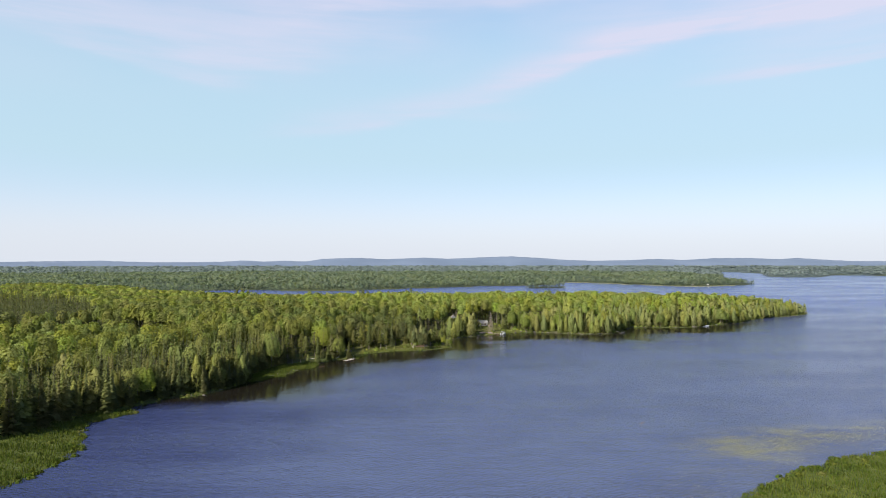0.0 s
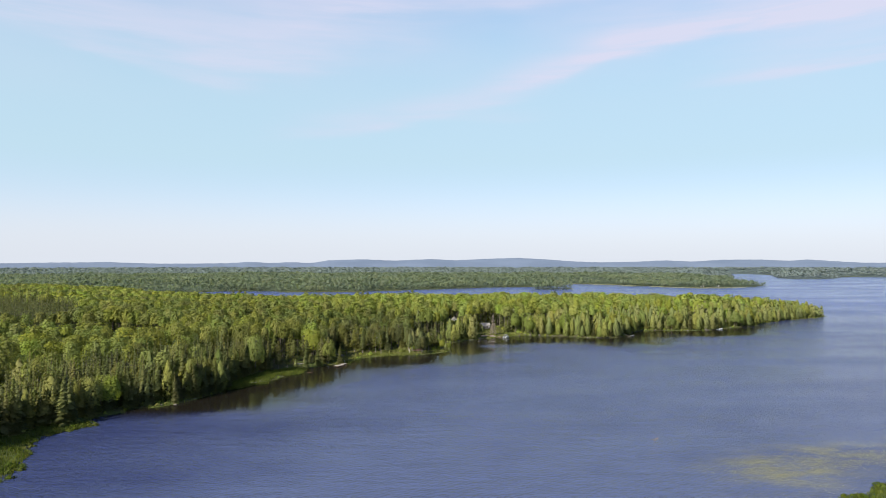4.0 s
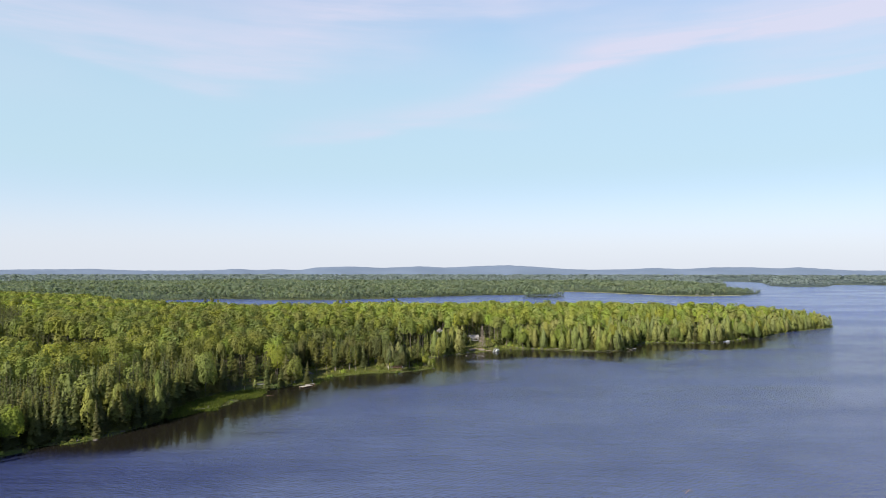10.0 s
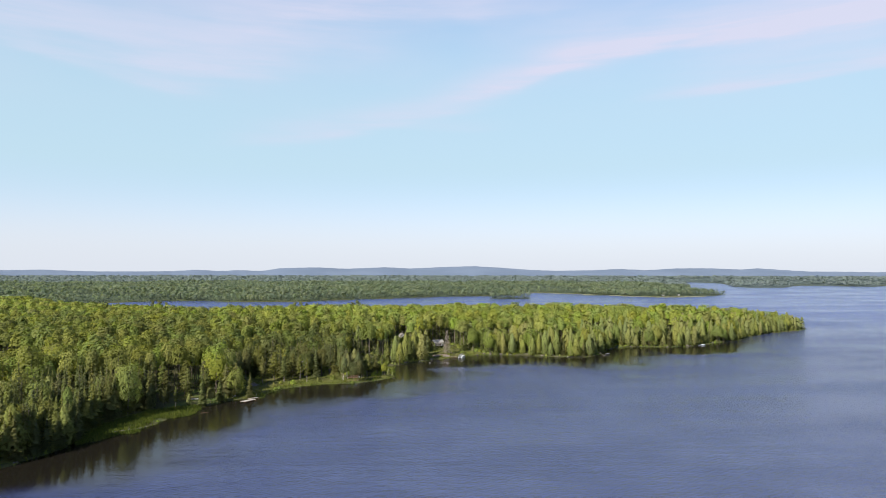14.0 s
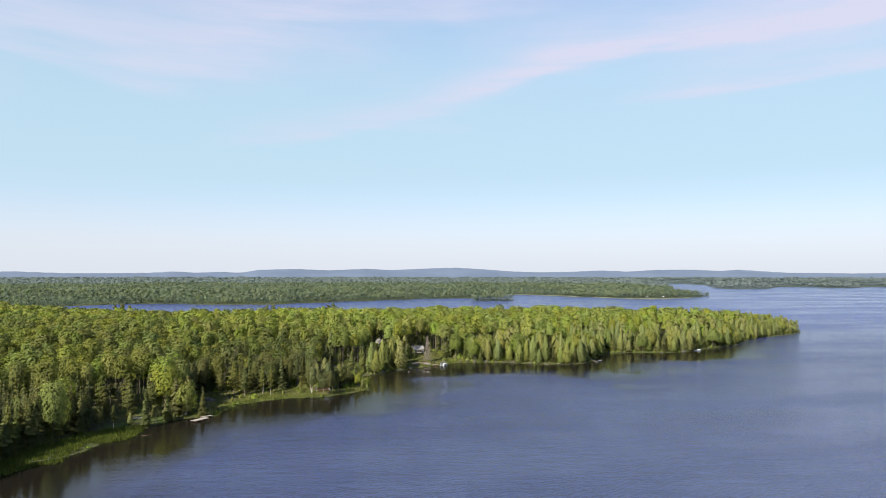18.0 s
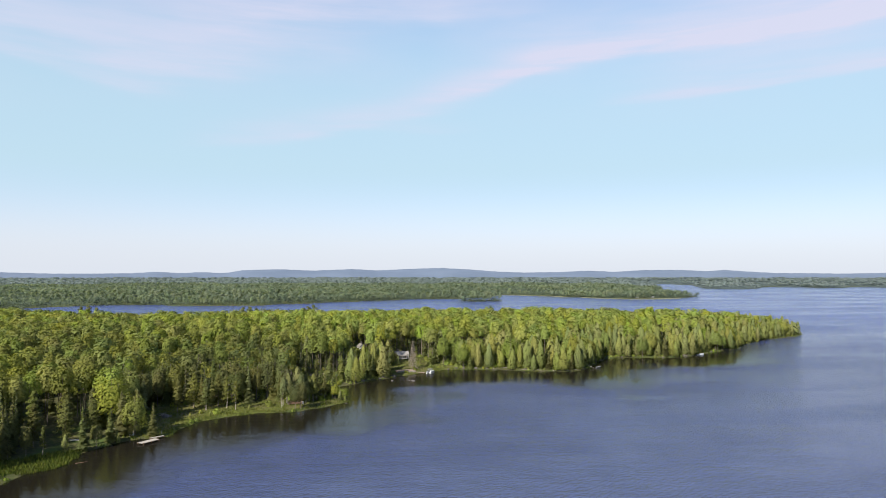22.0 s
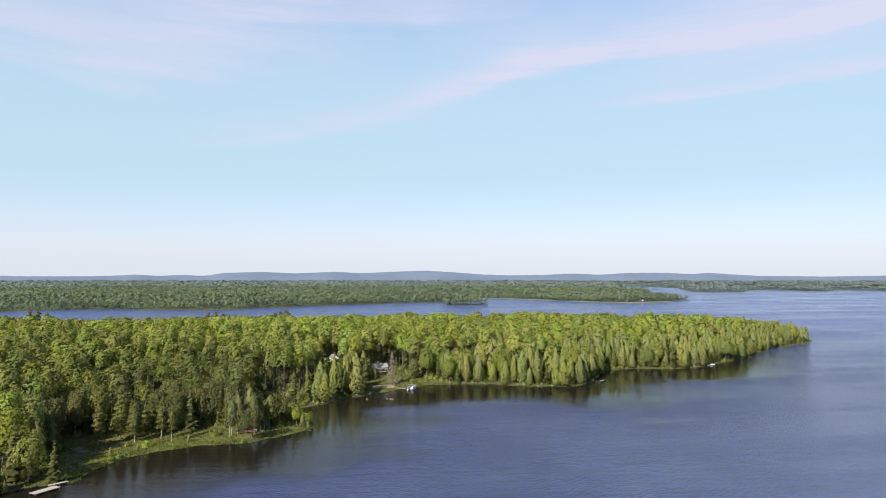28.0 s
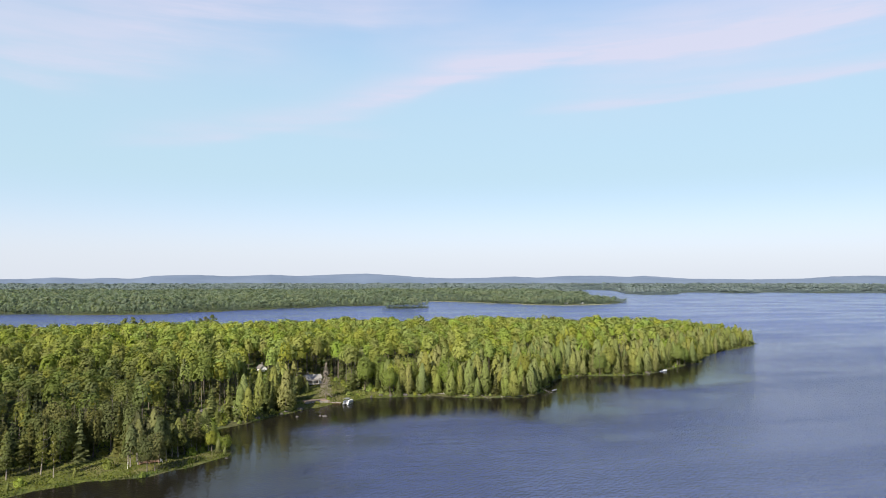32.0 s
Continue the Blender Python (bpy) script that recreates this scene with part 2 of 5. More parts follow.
def ground_material():
    m, nt, out = material("ground")
    b = principled(nt, out, 0.95)
    b.inputs["Specular IOR Level"].default_value = 0.12
    pos = position(nt)
    lawn, wet = nt.nodes.new("ShaderNodeAttribute"), nt.nodes.new("ShaderNodeAttribute")
    lawn.attribute_name, wet.attribute_name = "lawn", "marsh"
    wood = nt.nodes.new("ShaderNodeAttribute")
    wood.attribute_name = "canopy"
    n1, n2, n3 = noisen(nt, pos, 0.9, 4), noisen(nt, pos, 0.11, 3), noisen(nt, pos, 4.0, 2)
    floor = mixc(nt, rampn(nt, n1, 0.3, 0.7), (0.040, 0.045, 0.018), (0.085, 0.080, 0.035))
    floor = mixc(nt, rampn(nt, n2, 0.45, 0.7), floor, (0.055, 0.085, 0.020))
    turf = mixc(nt, rampn(nt, n1, 0.3, 0.75), (0.048, 0.056, 0.016), (0.108, 0.122, 0.022))
    turf = mixc(nt, rampn(nt, n2, 0.42, 0.7, 0, 0.75), turf, (0.124, 0.106, 0.050))
    bog = mixc(nt, rampn(nt, n1, 0.3, 0.7), (0.036, 0.050, 0.012), (0.072, 0.088, 0.018))
    bog = mixc(nt, rampn(nt, n3, 0.55, 0.8), bog, (0.15, 0.15, 0.045))
    c = mixc(nt, rampn(nt, lawn.outputs["Fac"], 0.35, 0.65), floor, turf)
    c = mixc(nt, rampn(nt, wet.outputs["Fac"], 0.35, 0.65), c, bog)
    tops = mixc(nt, rampn(nt, noisen(nt, pos, 0.05, 3), 0.3, 0.7), (0.052, 0.070, 0.044), (0.070, 0.090, 0.054))
    c = mixc(nt, wood.outputs["Fac"], c, tops)
    # haze over the far ground, painted as a tint that grows with distance
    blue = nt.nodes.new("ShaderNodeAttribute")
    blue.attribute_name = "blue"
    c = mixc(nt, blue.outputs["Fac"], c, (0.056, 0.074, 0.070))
    nt.links.new(c, b.inputs["Base Color"])
    nt.links.new(bumpn(nt, n1, 0.6, 0.25), b.inputs["Normal"])
    return m


def water_material():
    m, nt, out = material("lake_water")
    b = principled(nt, out, 0.1)
    b.inputs["IOR"].default_value = 1.333
    pos = position(nt)
    lee_dark = nt.nodes.new("ShaderNodeAttribute")
    lee_dark.attribute_name = "lee_dark"
    big = noisen(nt, scaled(nt, pos, (0.006, 0.011, 1), 0.5), 1.0, 3)
    streaks = noisen(nt, scaled(nt, pos, (0.004, 0.028, 1), -0.25), 1.0, 4, 0.6)
    sky_sheen = nt.nodes.new("ShaderNodeAttribute")
    sky_sheen.attribute_name = "sky_sheen"
    water_tint = mixc(nt, rampn(nt, big, 0.3, 0.7), (0.023, 0.031, 0.086), (0.027, 0.037, 0.092))
    # sky reflection on the open bay, painted in as a paler base colour
    water_tint = mixc(nt, sky_sheen.outputs["Fac"], water_tint, (0.060, 0.078, 0.148))
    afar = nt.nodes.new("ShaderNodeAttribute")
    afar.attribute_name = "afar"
    # blue of the sky reflected by far waves, painted into the base colour
    water_tint = mixc(nt, afar.outputs["Fac"], water_tint, (0.034, 0.052, 0.160))
    # dark tree reflections near shore, painted into the base colour
    water_tint = mixc(nt, rampn(nt, lee_dark.outputs["Fac"], 0.45, 1.0), water_tint, (0.009, 0.008, 0.006))
    # weed beds under the surface
    weed = nt.nodes.new("ShaderNodeAttribute")
    weed.attribute_name = "weed"
    beds = noisen(nt, scaled(nt, pos, (0.07, 0.13, 1), 0.3), 1.0, 5, 0.62)
    wisp = noisen(nt, scaled(nt, pos, (0.35, 0.9, 1), 0.25), 1.0, 3, 0.6)
    beds = rampn(nt, mathn(nt, "ADD", mathn(nt, "MULTIPLY", beds, 0.75), mathn(nt, "MULTIPLY", wisp, 0.25)), 0.38, 0.64)
    water_tint = mixc(nt, mathn(nt, "MULTIPLY", weed.outputs["Fac"], beds), water_tint, (0.118, 0.112, 0.062))
    nt.links.new(water_tint, b.inputs["Base Color"])
    wind = rampn(nt, mathn(nt, "ADD", mathn(nt, "MULTIPLY", big, 0.5), mathn(nt, "MULTIPLY", streaks, 0.5)), 0.36, 0.64)
    wind = mathn(nt, "MULTIPLY", rampn(nt, wind, 0, 1, 0.38, 1.0), rampn(nt, lee_dark.outputs["Fac"], 0.05, 0.95, 1.0, 0.11))
    # weaker mirror near shore keeps the painted dark band dark
    nt.links.new(rampn(nt, lee_dark.outputs["Fac"], 0.1, 0.95, 0.33, 0.18), b.inputs["Specular IOR Level"])
    nt.links.new(rampn(nt, wind, 0, 1, 0.02, 0.24, False), b.inputs["Roughness"])
    wv = nt.nodes.new("ShaderNodeTexWave")
    wv.inputs["Scale"].default_value, wv.inputs["Distortion"].default_value, wv.inputs["Detail"].default_value = 0.22, 9.0, 3.0
    wv.inputs["Detail Scale"].default_value = 0.9
    nt.links.new(scaled(nt, pos, (1, 1, 1), 0.9), wv.inputs["Vector"])
    fine = noisen(nt, scaled(nt, pos, (0.5, 1.1, 1), 0.35), 1.0, 4, 0.62)
    swell = noisen(nt, scaled(nt, pos, (0.10, 0.24, 1), 0.2), 1.0, 3, 0.6)
    h = mathn(nt, "ADD", mathn(nt, "MULTIPLY", wv.outputs["Fac"], 0.2), mathn(nt, "ADD", fine, mathn(nt, "MULTIPLY", swell, 1.8)))
    n = nt.nodes.new("ShaderNodeBump")
    n.inputs["Distance"].default_value = 0.9
    nt.links.new(rampn(nt, wind, 0.03, 1, 0.012, 1.0, False), n.inputs["Strength"])
    nt.links.new(h, n.inputs["Height"])
    nt.links.new(n.outputs[0], b.inputs["Normal"])
    return m


GROUND, WATER = ground_material(), water_material()


# ---- plan ----
SHORE_NEAR = [(-260, -900), (-160, -60), (-118, 70), (-106, 124), (-104, 135), (-102, 147), (-102, 158), (-104, 167), (-109, 180), (-113, 189),
              (-115, 197), (-111, 206), (-106, 211), (-111, 218), (-111, 226), (-104, 230), (-105, 236), (-94, 241), (-87, 254), (-82, 271),
              (-80, 283), (-74, 288), (-67, 298), (-64, 309), (-60, 320), (-56, 333), (-50, 341), (-40, 344), (-39, 352), (-36, 363), (-28.5, 371.5),
              (-17, 376), (-3, 378), (6, 386), (14, 393)]
SHORE_POINT = [(13, 402), (9, 417), (8, 430), (17, 436), (24, 445), (33, 453), (48, 466), (56, 472), (64, 478), (79, 477), (94, 475),
               (108, 467), (123, 463), (135, 467), (144, 481), (160, 506), (173, 516), (185, 515), (203, 511), (221, 518), (247, 537),
               (272, 553), (292, 578), (327, 606), (368, 631), (389, 651)]
SHORE_BACK = [(384, 668), (350, 690), (300, 706), (230, 716), (150, 728), (80, 720), (0, 702), (-60, 712), (-120, 692), (-180, 718),
              (-240, 762), (-330, 850), (-400, 960), (-450, 1080), (-470, 1160), (-450, 1204)]
SHORE_FAR = [(-417, 1250), (-354, 1292), (-263, 1264), (-137, 1246), (-59, 1309), (32, 1384), (139, 1473), (244, 1516), (300, 1600),
             (365, 1740), (420, 1707), (473, 1618), (545, 1466), (575, 1432), (641, 1448), (728, 1502), (786, 1562), (798, 1600),
             (770, 1720), (930, 2050), (1170, 2600), (1410, 3130), (1530, 3500), (1580, 3560)]
SHORE_EAST = [(1640, 3500), (1595, 3136), (1265, 2440), (1245, 2270), (1391, 2291), (1579, 2569), (1686, 2673), (1739, 2541),
              (1736, 2340), (1993, 2619), (2020, 2400), (2600, 2300), (5600, 1500)]
MAINLAND = SHORE_NEAR + SHORE_POINT + SHORE_BACK + SHORE_FAR + SHORE_EAST + [(5600, 5600), (-5600, 5600), (-5600, -900)]
ISLET = [(214, 1372), (226, 1350), (262, 1344), (292, 1360), (297, 1398), (264, 1420), (224, 1408)]
MARSH_EAST = [(44, 60), (54, 98), (64, 117), (73, 125), (79, 129), (85, 134), (92, 139), (97, 140), (103, 146), (110, 149), (121, 152), (150, 163), (220, 174), (330, 120), (420, -900), (20, -900)]
LAWN = [(-47, 344), (-40, 343), (-33, 362), (-16, 376), (4, 384), (15, 394), (11, 399), (4, 396), (-6, 395), (-16, 395), (-24, 392), (-38, 389), (-46, 387), (-53, 386), (-56, 380), (-54, 371), (-55, 361), (-55, 350)]
YARD = [(35, 455), (50, 467), (62, 477), (76, 479), (68, 485), (58, 490), (51, 503), (38, 504), (36, 486)]
BRUSH = [(-6, 450), (6, 444), (18, 442), (24, 448), (12, 459), (-4, 460)]
BOG = [(-310, 392), (-235, 392), (-180, 398), (-140, 380), (-122, 350), (-160, 332), (-230, 345), (-310, 362)]
STAND = [(-330, 396), (-236, 394), (-208, 404), (-216, 428), (-252, 497), (-282, 557), (-307, 585), (-405, 645), (-433, 690), (-520, 690), (-520, 480)]
GLADE = [(-72, 318), (-78, 332), (-84, 346), (-80, 354), (-66, 354), (-57, 349), (-55, 340), (-57, 330), (-62, 329), (-67, 323)]
REED_BELT = [(-80, 272), (-74, 283), (-69, 287), (-69, 298), (-68.5, 306), (-64, 308), (-59, 313.5), (-58, 323), (-60.5, 329), (-64, 325.5), (-70, 320), (-75, 315), (-79, 301), (-84, 286)]
WEED_CORE = [(72, 166), (80, 174), (93, 181), (113, 184), (150, 190), (175, 193), (165, 183), (125, 175), (108, 170), (100, 160), (92, 150), (82, 150), (76, 158)]
WEED_BED = [(45, 120), (60, 138), (70, 150), (95, 182), (175, 196), (180, 176), (130, 158), (100, 146), (75, 130), (60, 112)]
MARSH_WEST = [(-170, 40), (-118, 70), (-102, 122), (-99, 150), (-107, 182), (-113, 197), (-102, 211), (-110, 217), (-122, 206), (-126, 190), (-130, 172), (-150, 158), (-190, 140)]


def signed(poly, x, y):
    """Distance of the points to a closed outline, positive inside it."""
    p = np.array(poly, float)
    q = np.roll(p, -1, 0)
    best, inside = np.full(x.shape, 1e9), np.zeros(x.shape, bool)
    for (ax, ay), (bx, by) in zip(p, q):
        ex, ey = bx - ax, by - ay
        s = np.clip(((x - ax) * ex + (y - ay) * ey) / (ex * ex + ey * ey), 0, 1)
        best = np.minimum(best, (x - ax - s * ex) ** 2 + (y - ay - s * ey) ** 2)
        if ay != by:
            inside ^= ((ay > y) != (by > y)) & (x < (bx - ax) * (y - ay) / (by - ay) + ax)
    return np.where(inside, 1, -1) * np.sqrt(best)


def wobble(x, y, size, seed=0.0):
    """Smooth uneven values about 0, a few waves that never line up."""
    v = np.zeros(np.shape(x))
    for k, (a, f) in enumerate(((0.3, 1.0), (1.9, 1.37), (2.7, 1.83), (4.2, 2.6), (5.3, 3.4))):
        v = v + np.sin((x * math.cos(a + seed) + y * math.sin(a + seed)) * f * 6.283 / size + seed * 7 + k * 1.7) / f
    return v / 2.4


def land(x, y):
    sd = np.maximum(np.maximum(signed(MAINLAND, x, y), signed(ISLET, x, y)), signed(MARSH_EAST, x, y))
    return sd + (wobble(x, y, 16, 0.4) * 1.3 + wobble(x, y, 8, 2.4) * 0.5) * np.where(y < 900, 1, 0) + wobble(x, y, 90, 1.2) * 5 * np.where((y > 1100) & (np.hypot(x - 255, y - 1380) > 70), 1, 0)


def height(x, y, sd=None):
    sd = land(x, y) if sd is None else sd
    bank = np.where(sd > 0, 0.45 * np.clip(sd / 2.5, 0, 1) + np.clip(sd - 2.5, 0, 15) * 0.05, np.maximum(sd * 0.25, -3))
    rise = np.clip((sd - 18) / 90, 0, 1) * (5.0 + 1.5 * wobble(x, y, 220, 2.0)) * np.where(y > -50, 1, 0)
    far = np.clip((np.hypot(x, y) - 1900) / 2700, 0, 1) * 13 * np.clip(sd / 150, 0, 1) + np.clip((np.hypot(x, y) - 2200) / 150, 0, 1) * 3 * np.clip((sd - 50) / 60, 0, 1)
    far = far + 5 * np.clip((sd - 60) / 30, 0, 1) * np.clip((y - 1040) / 40, 0, 1)
    knoll = 2.6 * np.exp(-((x - 40) ** 2 + (y - 506) ** 2) / 700) * np.clip(sd / 12, 0, 1)
    marsh = np.clip(np.maximum(signed(MARSH_WEST, x, y), signed(MARSH_EAST, x, y)) / 6 + 0.5, 0, 1)
    return bank * (1 - 0.35 * marsh) + rise * (1 - marsh) + far + knoll


def mesh_arrays(name, verts, faces, attrs=(), smooth=False, normals=None):
    """A mesh from arrays: verts (n, 3), faces (m, 3 or 4), attrs: name -> value a vertex."""
    verts, faces = np.asarray(verts, np.float32), np.asarray(faces, np.int32)
    me = bpy.data.meshes.new(name)
    m, k = faces.shape
    me.vertices.add(len(verts))
    me.vertices.foreach_set("co", verts.ravel())
    me.loops.add(m * k)
    me.loops.foreach_set("vertex_index", faces.ravel())
    me.polygons.add(m)
    me.polygons.foreach_set("loop_start", np.arange(0, m * k, k, dtype=np.int32))
    for key, val in dict(attrs).items():
        me.attributes.new(key, "FLOAT", "POINT").data.foreach_set("value", np.asarray(val, np.float32))
    me.update(calc_edges=True)
    if smooth or normals is not None:
        me.polygons.foreach_set("use_smooth", np.ones(m, bool))
    if normals is not None:
        me.attributes.new("custom_normal", "FLOAT_VECTOR", "POINT").data.foreach_set("vector", np.asarray(normals, np.float32).ravel())
    return me


def axis_steps(lo, a, b, hi, step, grow, most=9e9):
    v = list(np.arange(a, b + step, step))
    s = step
    while v[-1] < hi:
        s = min(s * grow, most)
        v.append(v[-1] + s)
    s = step
    while v[0] > lo:
        s = min(s * grow, most)
        v.insert(0, v[0] - s)
    return np.array(v)


def build_ground():
    xs = axis_steps(-5200, -130, 400, 5200, 3.2, 1.14, 75)
    ys = axis_steps(-900, 100, 680, 5200, 3.2, 1.10, 66)
    gx, gy = np.meshgrid(xs, ys)
    x, y = gx.ravel(), gy.ravel()
    sd = land(x, y)
    z = height(x, y, sd) + np.where(sd > 1, wobble(x, y, 9, 3.0) * 0.12, 0)
    nx, ny = len(xs), len(ys)
    i = (np.arange(ny - 1)[:, None] * nx + np.arange(nx - 1)).ravel()
    faces = np.stack([i, i + 1, i + 1 + nx, i + nx], 1)
    lawn = np.maximum(np.maximum(signed(LAWN, x, y), signed(YARD, x, y)), signed(GLADE, x, y) - 9) / 6 + 0.5 + wobble(x, y, 11, 5) * 0.25
    edge = np.clip(1 - np.abs(sd - 1.2) / 2.4, 0, 1) * (wobble(x, y, 60, 6) > 0.18) * (y < 480)
    marsh = np.maximum(np.maximum(signed(MARSH_WEST, x, y), signed(MARSH_EAST, x, y)) / 5 + 0.5, np.maximum(edge, signed(BOG, x, y) / 12))
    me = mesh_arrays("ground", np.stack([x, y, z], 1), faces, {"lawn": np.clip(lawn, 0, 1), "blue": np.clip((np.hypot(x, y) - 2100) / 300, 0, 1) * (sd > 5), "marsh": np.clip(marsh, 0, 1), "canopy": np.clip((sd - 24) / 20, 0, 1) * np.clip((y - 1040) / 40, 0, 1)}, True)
    me.materials.append(GROUND)
    tagged(new("ground", me), "wooded lakeshore ground with grassy banks and dark forest floor", "ground", kind="structure")
    xs, ys = axis_steps(-5200, -150, 420, 5200, 6.0, 1.2), axis_steps(-900, 96, 720, 5200, 6.0, 1.2)
    gx, gy = np.meshgrid(xs, ys)
    x, y = gx.ravel(), gy.ravel()
    shore = np.maximum(0, -signed(MAINLAND, x, y)) * (1 + 0.35 * wobble(x, y, 120, 0.5) + 0.3 * wobble(x, y, 42, 1.5))
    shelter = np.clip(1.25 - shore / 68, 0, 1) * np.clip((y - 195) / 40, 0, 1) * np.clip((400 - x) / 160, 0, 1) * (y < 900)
    i = (np.arange(len(ys) - 1)[:, None] * len(xs) + np.arange(len(xs) - 1)).ravel()
    faces = np.stack([i, i + 1, i + 1 + len(xs), i + len(xs)], 1)
    # masks for weed, calm shore water and the painted sky tints
    me = mesh_arrays("water", np.stack([x, y, 0 * x], 1), faces, {"weed": np.clip(np.clip(signed(WEED_CORE, x + 1.5, y + 3) / 14 + 0.5, 0, 1) * 0.9 + np.clip(signed(WEED_BED, x, y) / 16 + 0.3, 0, 1) * 0.3, 0, 1), "lee_dark": shelter, "sky_sheen": np.clip((shore - 22) / 85, 0, 1) * np.clip(1.3 - shore / 240, 0.3, 1) * np.clip((330 - x) / 220, 0, 1), "afar": np.clip((np.hypot(x, y) - 520) / 500, 0, 1)})
    me.materials.append(WATER)
    tagged(new("water", me), "dark blue rippled lake water under a pale sky", "water", kind="structure")


build_ground()

# far hills behind the last woods, haze put into their blue base colour
HILL_AZ = [-42, -34, -30, -25.6, -24.6, -23.5, -21, -18.5, -15.8, -14.2, -12.6, -11, -9.6, -9, -8, -6.5, -5.2, -4.2, -2.8, 0.5, 2.4, 5, 7.7, 9.8, 12,
           14.5, 17, 19.2, 21.4, 23.4, 26.3, 28.3, 29.4, 31, 33, 37, 40.3, 42.2, 44.5, 50]
HILL_EL = [0.06, 0.05, 0.10, 0.16, 0.18, 0.12, 0.06, 0.05, 0.10, 0.19, 0.10, 0.18, 0.10, 0.14, 0.32, 0.38, 0.40, 0.36, 0.30, 0.42, 0.33, 0.43, 0.53, 0.40, 0.24,
           0.14, 0.19, 0.29, 0.20, 0.33, 0.34, 0.25, 0.33, 0.22, 0.10, 0.06, 0.10, 0.26, 0.30, 0.12]


def build_hills():
    m, nt, out = material("haze_blue_hills")
    b = principled(nt, out, 1.0)
    pos = position(nt)
    n = noisen(nt, scaled(nt, pos, (0.004, 0.004, 0.02)), 1.0, 4)
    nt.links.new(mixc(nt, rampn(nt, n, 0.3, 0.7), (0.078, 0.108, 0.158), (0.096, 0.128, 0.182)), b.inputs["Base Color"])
    az = np.radians(np.linspace(-60, 60, 900))
    el = np.radians(np.interp(np.degrees(az), HILL_AZ, HILL_EL) + 0.015 * wobble(np.degrees(az), 0 * az, 1.3, 1.0))
    rows = []
    for r, k in ((4250, 0.0), (4500, 0.72), (4650, 1.0), (4800, 0.9), (4900, 0.2)):
        rows.append(np.stack([np.sin(az) * r, np.cos(az) * r, np.where(k > 0, 20 + k * (30 + r * np.tan(el)), 5)], 1))
    v = np.concatenate(rows)
    c = len(az)
    i = (np.arange(len(rows) - 1)[:, None] * c + np.arange(c - 1)).ravel()
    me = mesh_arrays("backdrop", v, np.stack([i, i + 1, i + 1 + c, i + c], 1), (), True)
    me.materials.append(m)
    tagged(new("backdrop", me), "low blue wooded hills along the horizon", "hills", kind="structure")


build_hills()


# ---- trees ----
def cards(cen, nor, size, rng, tri=False, aspect=1.0):
    """Leaf clumps: small uneven blades at cen that face nor. Quads, or single triangles."""
    n = len(cen)
    r = rng.normal(size=(n, 3))
    t = np.cross(nor, r)
    t /= np.linalg.norm(t, axis=1, keepdims=True) + 1e-9
    b = np.cross(nor, t)
    s = np.asarray(size).reshape(-1, 1) * rng.uniform(0.65, 1.35, (n, 1))
    if tri:
        v = np.stack([cen + t * s, cen - t * s * 0.5 + b * s * 0.87 * aspect, cen - t * s * 0.5 - b * s * 0.87 * aspect], 1)
    else:
        k = rng.uniform(0.7, 1.2, (n, 4, 1))
        lift = nor * s * rng.uniform(-0.25, 0.25, (n, 1))
        v = np.stack([cen + t * s * k[:, 0] + lift, cen + b * s * k[:, 1] * aspect, cen - t * s * k[:, 2] + lift, cen - b * s * k[:, 3] * aspect], 1)
    w = v.shape[1]
    return v.reshape(-1, 3), np.arange(n * w).reshape(n, w)


def sphere_points(n, rng, low=-0.55):
    z = rng.uniform(low, 1, n)
    a = rng.uniform(0, 6.2832, n)
    r = np.sqrt(np.maximum(0, 1 - z * z))
    return np.stack([r * np.cos(a), r * np.sin(a), z], 1)


def broadleaf_crown(rng, h, wide, base, n, size, blobs, tri, low=-0.55):
    """An egg-shaped crown that swells into leaf masses round the limbs' ends, ragged at its outline."""
    cz, rz = base + (h - base) * 0.46, (h - base) / 2
    p = sphere_points(n, rng, low)
    full = np.maximum(1e-3, np.hypot(p[:, 0], p[:, 1])) ** -0.5
    lump = sphere_points(blobs, rng, -0.5)
    amp, tight = rng.uniform(0.12, 0.34, blobs), rng.uniform(9, 26, blobs)
    near = amp * np.exp((p @ lump.T - 1) * tight)
    swell = near.max(1)
    r = (0.80 + swell) * rng.uniform(0.78, 1.10, n) ** 0.8
    wd = wide * (1 - 0.10 * p[:, 2]) * 1.02 * np.minimum(full, 2.2)
    c = np.stack([p[:, 0] * r * wd, p[:, 1] * r * wd, cz + p[:, 2] * r * rz * np.where(p[:, 2] > 0, 0.98, 0.9)], 1)
    # blades face out from the mass that they belong to
    own = lump[near.argmax(1)]
    nn = p + 1.6 * (p - own * np.sum(p * own, 1, keepdims=True)) * np.minimum(1, swell / 0.1)[:, None] + rng.normal(0, 0.20, (n, 3)) + np.array([0, 0, 0.25])
    nn /= np.linalg.norm(nn, axis=1, keepdims=True)
    return cards(c, nn, np.full(n, size), rng, tri)


